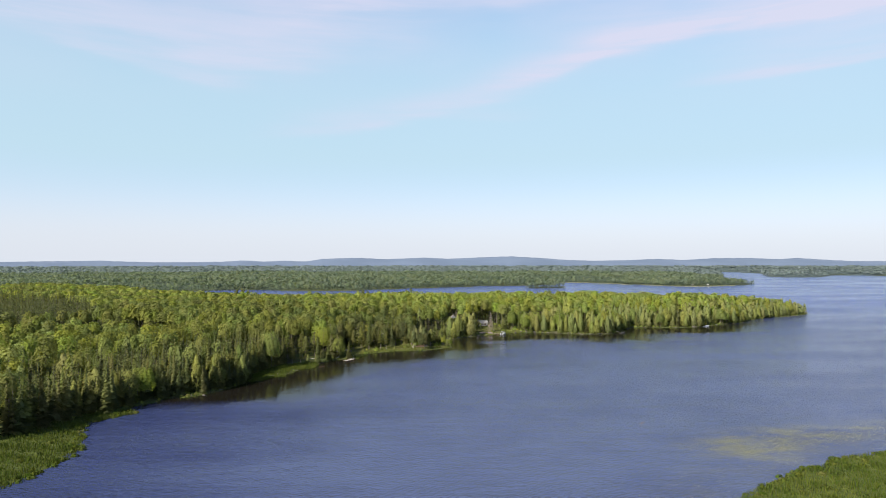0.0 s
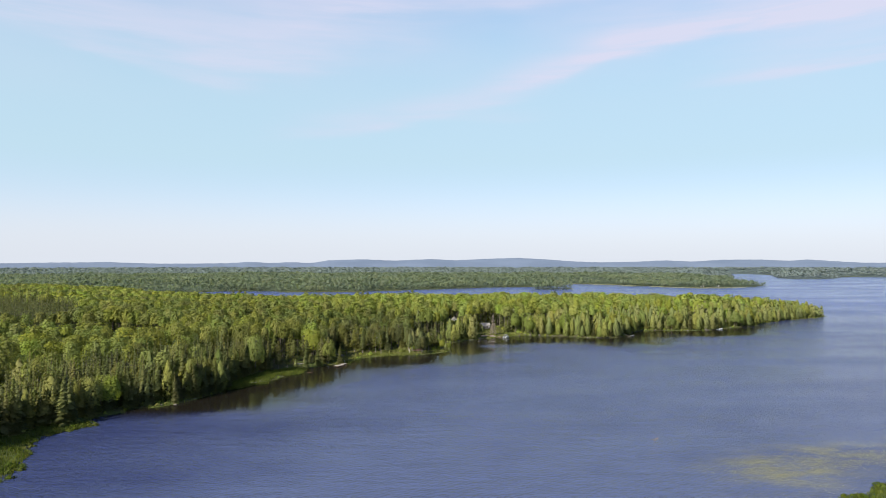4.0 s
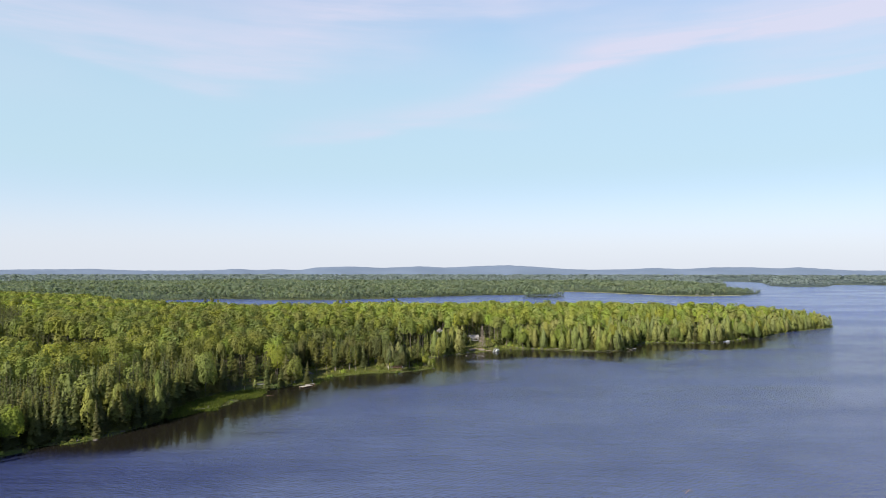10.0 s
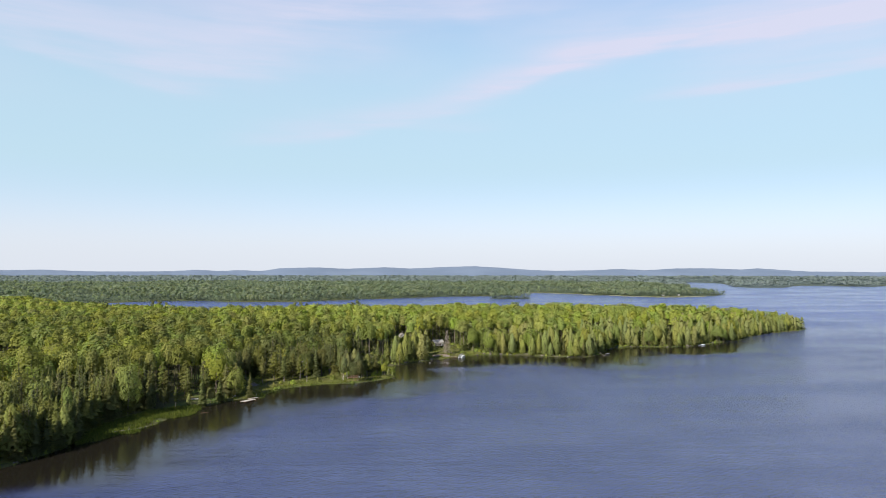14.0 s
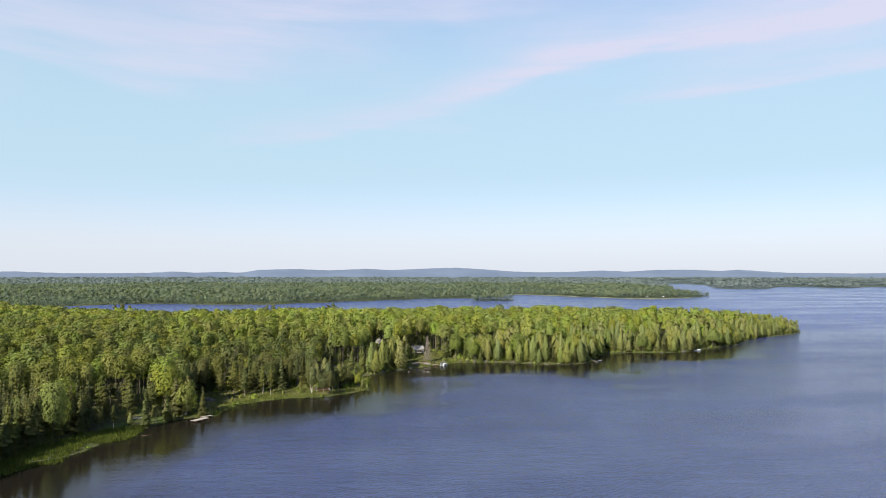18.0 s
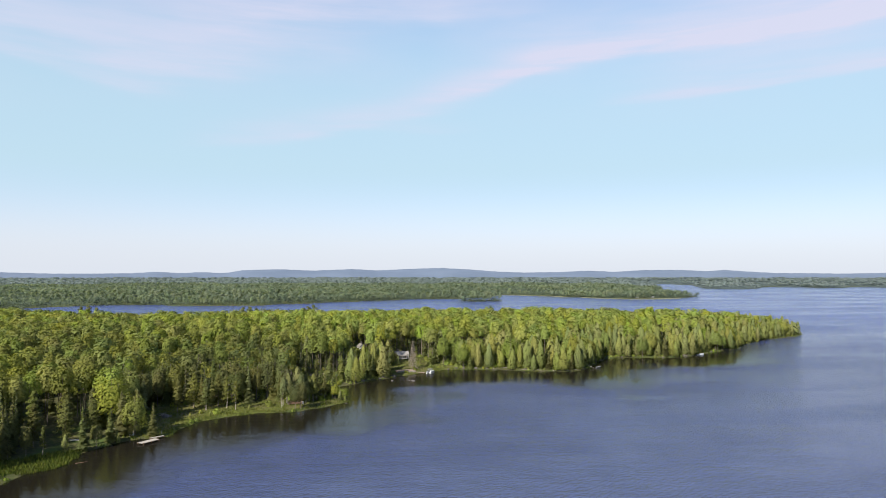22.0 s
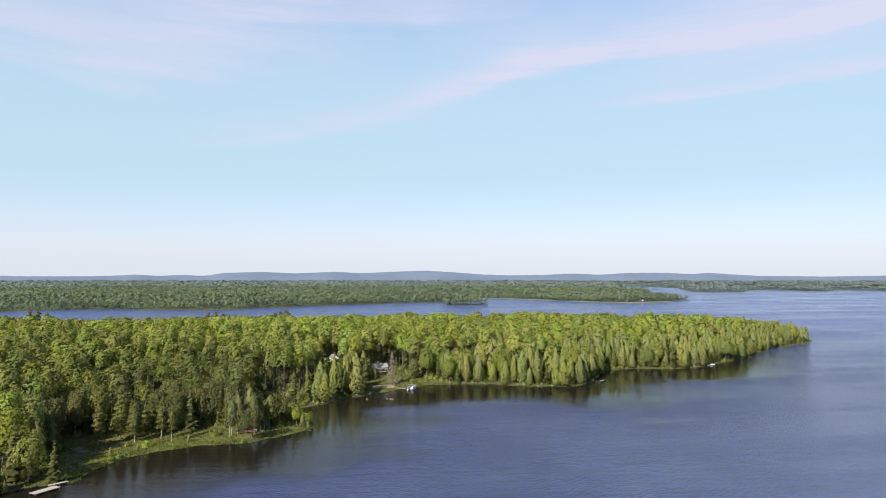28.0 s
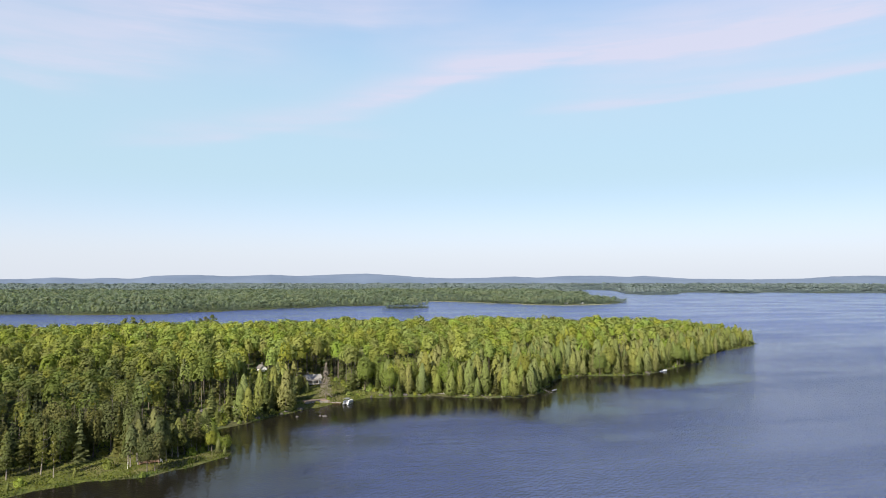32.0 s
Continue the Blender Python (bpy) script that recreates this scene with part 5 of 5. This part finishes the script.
def pontoon_boat(x, y, turn):
    r = tagged(new("pontoon_boat"), "white and grey pontoon boat with a canvas top, moored", "boat")
    r.matrix_world = pose(x, y, 0, 0, 0, turn)
    for s in (-0.9, 0.9):
        n = 10
        secs = []
        for t, k in ((-3.0, 0.7), (-2.8, 1), (2.2, 1), (2.8, 0.7), (3.15, 0.12)):
            secs.append([(t, s + 0.3 * k * math.cos(6.2832 * j / n), 0.1 + (0.12 * (t > 2.5)) + 0.3 * k * math.sin(6.2832 * j / n)) for j in range(n)])
        part("pontoon", profile(secs), ALU, r)
    part("deck", slab(5.8, 2.5, 0.1, (0, 0, 0.48), 0.02), GELCOAT, r)
    for s in (-1.2, 1.2):
        part("side_panel", slab(4.6, 0.05, 0.62, (0.2, s, 0.86), 0.01), GELCOAT, r)
        part("rail", rod((-2.2, s, 1.2), (2.6, s, 1.2), 0.025), ALU, r)
    part("front_panel", slab(0.05, 2.0, 0.62, (2.55, 0, 0.86), 0.01), GELCOAT, r)
    seat = part("bench", slab(1.6, 0.6, 0.45, (1.4, 0.85, 0.75), 0.05), CANVAS, r)
    part("backrest", slab(1.6, 0.12, 0.4, (1.4, 1.1, 1.1), 0.04), CANVAS, seat)
    con = part("console", slab(0.6, 0.8, 0.95, (-0.6, -0.6, 1.0), 0.06, None, 0.85), GELCOAT, r)
    part("windscreen", slab(0.03, 0.7, 0.35, (-0.42, -0.6, 1.6), 0.005), DARKGLASS, con)
    for sx in (-1.9, 0.9):
        for s in (-1.15, 1.15):
            part("top_pole", rod((sx * 0.6 - 0.3, s, 1.2), (sx * 0.85, s, 2.08), 0.025), ALU, r)
    part("canvas_top", slab(2.6, 2.3, 0.12, (-0.5, 0, 2.12), 0.05, None, 0.9), CANVAS, r)
    motor = part("outboard", slab(0.45, 0.4, 0.6, (-3.1, 0, 0.85), 0.08, None, 0.75), BLACK, r)
    part("leg", slab(0.2, 0.14, 0.9, (-3.1, 0, 0.2), 0.03), BLACK, motor)


def motor_boat(x, y, turn):
    r = tagged(new("motor_boat"), "white motor boat with a low cabin moored at the wooded shore", "boat")
    r.matrix_world = pose(x, y, -0.15, 0, 0, turn) @ Matrix.Diagonal((0.95, 0.9, 0.62, 1))
    secs = []
    for t, w, k, sh in ((-3.4, 1.15, 0.0, 0.85), (-1.5, 1.25, -0.1, 0.88), (0.8, 1.2, -0.1, 0.98), (2.2, 0.85, 0.0, 1.1), (3.1, 0.35, 0.25, 1.2), (3.5, 0.04, 0.75, 1.25)):
        secs.append([(t, -w, sh), (t, -w * 0.92, 0.35 + k), (t, -w * 0.5, 0.0 + k * 0.7), (t, 0, -0.25 + k), (t, w * 0.5, 0.0 + k * 0.7), (t, w * 0.92, 0.35 + k), (t, w, sh), (t, 0, sh + 0.05)])
    part("hull", profile(secs), GELCOAT, r)
    part("stripe", slab(5.2, 2.56, 0.1, (-0.7, 0, 0.62), 0.02), BLUE, r)
    cab = part("cabin", slab(2.3, 1.7, 0.65, (0.7, 0, 1.3), 0.1, None, 0.82), GELCOAT, r)
    for s in (-1, 1):
        part("window", slab(1.3, 0.03, 0.28, (0.7, s * 0.80, 1.38), 0.02, Matrix.Rotation(radians(-s * 11), 4, "X")), DARKGLASS, cab)
    part("windscreen", slab(0.04, 1.3, 0.4, (-0.55, 0, 1.75), 0.01, Matrix.Rotation(radians(20), 4, "Y")), DARKGLASS, r)
    part("cockpit_floor", slab(2.2, 1.7, 0.08, (-2.1, 0, 0.93), 0.02), CANVAS, r)
    motor = part("outboard", slab(0.5, 0.42, 0.65, (-3.65, 0, 1.0), 0.08, None, 0.75), BLACK, r)
    part("leg", slab(0.2, 0.14, 0.9, (-3.6, 0, 0.3), 0.03), BLACK, motor)
    part("rail", rod((1.6, -0.85, 1.5), (3.3, -0.1, 1.65), 0.02), ALU, r)
    part("rail", rod((1.6, 0.85, 1.5), (3.3, 0.1, 1.65), 0.02), ALU, r)


pontoon_boat(55.0, 467.6, 62)
motor_boat(229.0, 523.2, 22)


def canoe(x, y, turn, mat, label):
    r = tagged(new("canoe"), label, "canoe")
    r.matrix_world = pose(x, y, max(0.05, up(x, y)) + 0.1, 8, 0, turn)
    secs = []
    for t in np.linspace(-2.4, 2.4, 9):
        k = math.sqrt(max(0.01, 1 - (t / 2.45) ** 2))
        sh = 0.36 + 0.2 * (abs(t) / 2.4) ** 3
        secs.append([(t, -0.45 * k, sh), (t, -0.42 * k, 0.16), (t, 0, 0), (t, 0.42 * k, 0.16), (t, 0.45 * k, sh), (t, 0.36 * k, sh - 0.02), (t, 0, 0.08), (t, -0.36 * k, sh - 0.02)])
    part("hull", profile(secs), mat, r)
    for t in (-1.0, 0, 1.0):
        part("thwart", slab(0.12, 0.8, 0.03, (t, 0, 0.34), 0.005), WOOD, r)


canoe(146.0, 476.0, 40, CANVAS, "pale canoe lying at the water's edge")
canoe(-64.0, 338.5, 15, plain("cream_hull", (0.62, 0.58, 0.46), 0.4), "cream-coloured canoe lying on the bank under trees")


def house(name, label, x, y, turn, w, d, wall_h, roof_h, wall_mat, roof_mat, porch=True, z=None):
    r = tagged(new(name), label, "house")
    r.matrix_world = pose(x, y, (up(x, y) if z is None else z) - 0.15, 0, 0, turn)
    t = 0.2
    for s in (-1, 1):
        part("wall", slab(w, t, wall_h, (0, s * (d / 2 - t / 2), wall_h / 2), 0.01), wall_mat, r)
        bm = bmesh.new()
        e = s * (w / 2 - t / 2)
        pts = [(-d / 2 + t, 0), (d / 2 - t, 0), (d / 2 - t, wall_h), (0, wall_h + roof_h * 0.94), (-d / 2 + t, wall_h)]
        a = [bm.verts.new((e - t / 2, p, q)) for p, q in pts]
        b = [bm.verts.new((e + t / 2, p, q)) for p, q in pts]
        bm.faces.new(a[::-1])
        bm.faces.new(b)
        for i in range(5):
            bm.faces.new((a[i], a[(i + 1) % 5], b[(i + 1) % 5], b[i]))
        part("gable_wall", bm, wall_mat, r)
        ang = math.atan2(roof_h, d / 2)
        L = math.hypot(roof_h, d / 2) + 0.5
        m = Matrix.Rotation(-s * ang, 4, "X")
        mid = Vector((0, s * (d / 4 + 0.18), wall_h + roof_h / 2 - 0.02))
        part("roof_slope", slab(w + 0.7, L, 0.12, mid, 0.02, m), roof_mat, r)
    n = max(2, int(w / 2.4))
    for k in range(n):
        px = -w / 2 + (k + 0.5) * w / n
        if k == n // 2:
            door = part("door", slab(0.95, 0.08, 2.05, (px, -d / 2 - 0.02, 1.1), 0.01), BROWNWOOD, r)
            part("handle", slab(0.05, 0.06, 0.12, (px + 0.36, -d / 2 - 0.08, 1.05), 0.01), ALU, door)
        else:
            win = part("window", slab(1.2, 0.07, 1.1, (px, -d / 2 - 0.02, 1.55), 0.01), WHITE, r)
            part("pane", slab(1.0, 0.05, 0.9, (px, -d / 2 - 0.045, 1.55), 0.005), DARKGLASS, win)
    win = part("window", slab(0.07, 1.2, 1.1, (w / 2 + 0.02, 0, 1.6), 0.01), WHITE, r)
    part("pane", slab(0.05, 1.0, 0.9, (w / 2 + 0.045, 0, 1.6), 0.005), DARKGLASS, win)
    ch = part("chimney", slab(0.6, 0.6, 1.9, (-w / 4, d / 6, wall_h + roof_h + 0.1), 0.02), ROCK, r)
    part("cap", slab(0.75, 0.75, 0.1, (-w / 4, d / 6, wall_h + roof_h + 1.1), 0.02), ROOFGREY, ch)
    if porch:
        part("porch_roof", slab(w * 0.8, 2.6, 0.1, (-w * 0.1, -d / 2 - 1.4, wall_h - 0.35), 0.02, Matrix.Rotation(radians(9), 4, "X")), ROOFGREY, r)
        for k in (-0.45, -0.1, 0.25):
            part("porch_post", slab(0.12, 0.12, wall_h - 0.55, (w * k, -d / 2 - 2.5, (wall_h - 0.55) / 2), 0.01), WHITE, r)
        part("porch_floor", slab(w * 0.8, 2.6, 0.15, (-w * 0.1, -d / 2 - 1.4, 0.2), 0.02), WOOD, r)
    return r


house("cottage", "low white cottage with grey shingle roof and pale porch among trees", 43.0, 498.5, 8, 6.8, 5.0, 2.3, 1.3, plain("cream_siding", (0.32, 0.29, 0.255), 0.7, 0, 0.2, 3), plain("worn_pale_shingles", (0.25, 0.235, 0.215), 0.9, 0, 0.35, 4, 0.01))
house("cabin", "small white cabin with a grey roof half hidden by trees", 21.5, 521.0, -70, 4.2, 3.2, 3.8, 1.4, WHITE, ROOFGREY, False)
for fx, fy, fw in ((596, 1460, 5), (632, 1464, 6)):
    house("far_cottage", "small pale cottage on the far shore in front of woods", fx, fy, 10, fw, 5, 2.2, 1.4, CANVAS, ROOFPALE, False, 0.6)


def make_terrace():
    r = tagged(new("terrace"), "bare earth terrace held by a pale timber wall above the shore", "terrace")
    r.matrix_world = pose(43.0, 467.5, 0.5, 0, 0, 14)
    part("earth_bed", slab(9.5, 4.5, 1.0, (0, 2.4, 0.5), 0.15, None, 0.94), EARTH, r)
    for k in range(4):
        part("timber", slab(10.0, 0.22, 0.2, (0.05 * (k % 2), 0.0, 0.12 + k * 0.22), 0.02), SILVERWOOD, r)
    for k in range(5):
        part("stake", rod((-4.6 + k * 2.3, -0.18, -0.6), (-4.6 + k * 2.3, -0.18, 1.05), 0.08, 0.07), BROWNWOOD, r)


def picnic_shelter():
    r = tagged(new("picnic_deck"), "brown timber deck with a rail and bench under cedars", "deck")
    r.matrix_world = pose(-5.6, 388.6, up(-5.6, 388.6), 0, 0, 12)
    for k in range(15):
        part("board", slab(0.31, 2.8, 0.05, (-2.3 + k * 0.33, 0, 0.42), 0.005), BROWNWOOD, r)
    for sx in (-2.3, 0, 2.3):
        for sy in (-1.3, 1.3):
            part("post", slab(0.11, 0.11, 1.75, (sx, sy, 0.6), 0.01), BROWNWOOD, r)
    for sy in (-1.3, 1.3):
        for z in (0.8, 1.4):
            part("rail", slab(4.8, 0.07, 0.12, (0, sy + 0.09, z), 0.01), BROWNWOOD, r)
    part("bench", slab(2.4, 0.4, 0.07, (-0.6, 0.6, 0.85), 0.01), BROWNWOOD, r)
    part("table_top", slab(1.8, 0.8, 0.06, (0.8, -0.3, 1.15), 0.01), BROWNWOOD, r)


make_terrace()
picnic_shelter()


def boulder(x, y, s, seed, label="grey boulder at the water's edge", z=None):
    rng = np.random.default_rng(seed)
    bm = bmesh.new()
    bmesh.ops.create_icosphere(bm, subdivisions=2, radius=1)
    k = rng.uniform(0.7, 1.3, 3)
    for v in bm.verts:
        n = noise.noise(v.co * 1.3 + Vector((seed * 3.1, 0, 0))) * 0.45
        v.co = Vector((v.co.x * k[0], v.co.y * k[1], v.co.z * 0.62 * k[2])) * (s * (1 + n))
    me = bpy.data.meshes.new("boulder")
    bm.to_mesh(me)
    bm.free()
    me.materials.append(ROCK)
    ob = tagged(new("boulder", me), label, "rock", "boulders along the shore")
    ob.location = (x, y, (max(up(x, y), -0.1) if z is None else z) + 0.1 * s)


rng_b = np.random.default_rng(77)
for k, (bx, by, bs) in enumerate(((44.1, 443.5, 1.0), (42.6, 444.6, 0.6), (34.5, 444.9, 0.8), (14.4, 446.5, 1.1), (17.0, 445.0, 0.8), (21.1, 443.8, 0.9), (12.0, 450.0, 1.0), (29, 451, 0.8), (31, 454, 0.7),
                                   (36, 458, 0.9), (66, 479.5, 0.8), (70, 479.8, 1.0), (74, 479.2, 0.7), (80, 479, 0.9), (86, 478, 0.6), (97, 476.5, 0.8), (6, 455, 1.2), (1, 456, 0.9), (216, 517.5, 1.3), (219, 519.5, 0.9),
                                   (-47.3, 369.5, 1.1), (-45.9, 370.2, 0.8), (200, 513, 0.8), (243, 536, 0.7), (176, 517, 0.8), (158, 505, 0.7), (-92, 244, 0.7), (-88, 254, 0.6), (-96, 242, 0.6), (13.6, 391.6, 0.5))):
    boulder(bx, by, bs, k + 1)


def log(name, label, pts, r, twigs=0, seed=0, mat=None):
    mat, r = mat or SILVERWOOD, r * 0.62
    rng = np.random.default_rng(seed)
    t = tagged(new(name), label, "driftwood")
    pts = [np.array(p, float) for p in pts]
    t.location = pts[0]
    loc = [p - pts[0] for p in pts]
    n = len(loc)
    part("stem", mesh_arrays("stem", *tube(loc, [r * (1 - 0.6 * k / max(1, n - 1)) for k in range(n)], 8), (), True), mat, t)
    for k in range(twigs):
        f = rng.uniform(0.3, 1) * (n - 1)
        i = min(int(f), n - 2)
        p = loc[i] + (loc[i + 1] - loc[i]) * (f - i)
        q = p + rng.normal(0, 1, 3) * np.array([0.9, 0.9, 0.5]) + np.array([0, 0, 0.6])
        part("branch", mesh_arrays("branch", *tube([p, (p + q) / 2 + rng.normal(0, 0.1, 3), q], [r * 0.35, r * 0.25, r * 0.08], 5), (), True), mat, t)


def ground_line(pts, lift):
    return [(a, b, max(up(a, b), 0.0) + lift) for a, b in pts]


log("driftwood_log", "silvery fallen log along the bank", ground_line(((118, 466), (124, 464.5), (131, 467)), 0.25), 0.28, 3, 1)
log("driftwood_log", "silvery fallen log along the bank", ground_line(((93, 478), (97.5, 476.5), (101, 475)), 0.22), 0.24, 2, 2)
log("driftwood_log", "pale fallen trunk leaning into the water", [(86, 482, 2.6), (88, 479, 1.3), (90, 475, 0.0)], 0.16, 5, 3)
log("driftwood_log", "pale fallen trunk leaning into the water", [(108, 472, 2.2), (110, 468.5, 1.0), (112, 464.5, -0.1)], 0.15, 4, 4)
log("driftwood_log", "pale fallen trunk leaning into the water", [(139, 476, 2.0), (141, 474, 0.9), (143.5, 471.5, -0.1)], 0.14, 4, 5)
log("driftwood_log", "silvery log lying in the reeds", ground_line(((-76, 287), (-71, 291), (-68, 295)), 0.2), 0.2, 3, 6)
log("snag", "brown snag of branches standing out of the lake", [(65.0, 188.2, -0.4), (65.6, 188.6, 0.3), (66.6, 188.9, 0.9)], 0.12, 8, 7, BROWNWOOD)
log("driftwood_log", "floating log off the bank", [(-56.5, 316.2, 0.0), (-55.2, 317, 0.03), (-54, 317.8, 0.0)], 0.14, 0, 8, BROWNWOOD)
log("driftwood_log", "grey drift log on the muddy bank", ground_line(((2, 453), (7, 450.5), (12, 447)), 0.3), 0.26, 4, 9)


def dead_spruce(x, y, h, seed, label):
    rng = np.random.default_rng(seed)
    r = tagged(new("dead_spruce_tree"), label, "tree")
    r.matrix_world = pose(x, y, up(x, y) - 0.2)
    part("trunk", mesh_arrays("trunk", *tube([(0, 0, 0), (0.1, 0, h * 0.5), (0.05, 0.1, h)], [0.2, 0.13, 0.03], 7), (), True), BARK, r)
    pieces = []
    for k in range(300):
        z = h * rng.uniform(0.12, 0.98)
        L = (h - z) * 0.23 * rng.uniform(0.6, 1.25) + 0.3
        a = rng.uniform(0, 6.28)
        p, q = np.array((0.05, 0, z)), np.array((math.cos(a) * L, math.sin(a) * L, z - L * rng.uniform(0.1, 0.45)))
        pieces.append(tube([p, q], [0.035, 0.012], 3))
        for _ in range(2):
            m = p + (q - p) * rng.uniform(0.4, 0.95)
            pieces.append(tube([m, m + rng.normal(0, 0.3, 3) + (0, 0, -0.2)], [0.08, 0.015], 3))
    part("crown", mesh_arrays("crown", *joined(pieces)), DEADTWIG, r)


dead_spruce(46.9, 474.5, 15.0, 3, "tall grey half-dead spruce by the terrace")
dead_spruce(-108, 262, 12.0, 4, "grey dead spruce standing in the shore wood")
dead_spruce(-92, 268, 11.0, 5, "grey dead spruce standing in the shore wood")
dead_spruce(118, 500, 13.0, 6, "grey dead spruce standing among cedars")


def bare_trunk(x, y, h, lean, label):
    r = tagged(new("dead_birch_trunk"), label, "tree")
    r.matrix_world = pose(x, y, up(x, y) - 0.2, 0, lean, 0)
    part("trunk", mesh_arrays("trunk", *tube([(0, 0, 0), (0.08, 0.05, h * 0.5), (0, 0.1, h)], [0.17, 0.13, 0.05], 7), (), True), BIRCHBARK, r)
    for k in range(4):
        z, a = h * (0.55 + 0.1 * k), 2.1 * k
        part("branch_stub", rod((0, 0, z), (0.7 * math.cos(a), 0.7 * math.sin(a), z + 0.35), 0.04, 0.015, 5), BIRCHBARK, r)


bare_trunk(-45.4, 458, 13.0, 1, "bare pale dead birch trunk standing in the wood")
bare_trunk(-26.7, 454, 12.5, -1, "bare pale dead birch trunk standing in the wood")
bare_trunk(-17.4, 447, 9.0, 3, "bare pale dead birch trunk standing in the wood")


def red_tree(x, y, h):
    rng = np.random.default_rng(12)
    r = tree_thing("red_tree", "small tree with dull red foliage among the cedars", "", cedar_crown(rng, h, 1.6, h * 0.45, 260, 0.36, False), trunk_arrays(rng, h, 0.14, 4, 1.2, 3), REDLEAF, BARK)
    r.matrix_world = pose(x, y, up(x, y))


red_tree(216, 592, 15.5)


def brush_pile(x, y, s, seed):
    rng = np.random.default_rng(seed)
    r = tagged(new("brush_pile"), "heap of grey-brown cut branches on the bank", "brush pile")
    r.matrix_world = pose(x, y, up(x, y))
    for k in range(36):
        a, b = rng.normal(0, 0.9, 2) * s, rng.normal(0, 0.9, 2) * s
        z = rng.uniform(0.05, 0.9) * s
        part("branch", mesh_arrays("branch", *tube([(a[0], a[1], z * 0.6), (b[0], b[1], z)], [0.05, 0.02], 4)), DEADTWIG, r)


brush_pile(-48.5, 371.0, 1.1, 1)
brush_pile(3.5, 457.5, 1.4, 2)
brush_pile(12.0, 459.0, 1.2, 3)
brush_pile(104.0, 470.5, 0.9, 4)
brush_pile(-2.5, 455.0, 1.4, 5)
brush_pile(8.0, 453.0, 1.5, 6)
brush_pile(14.5, 450.5, 1.2, 7)
brush_pile(17.5, 447.5, 1.0, 8)
brush_pile(5.5, 449.5, 1.1, 9)
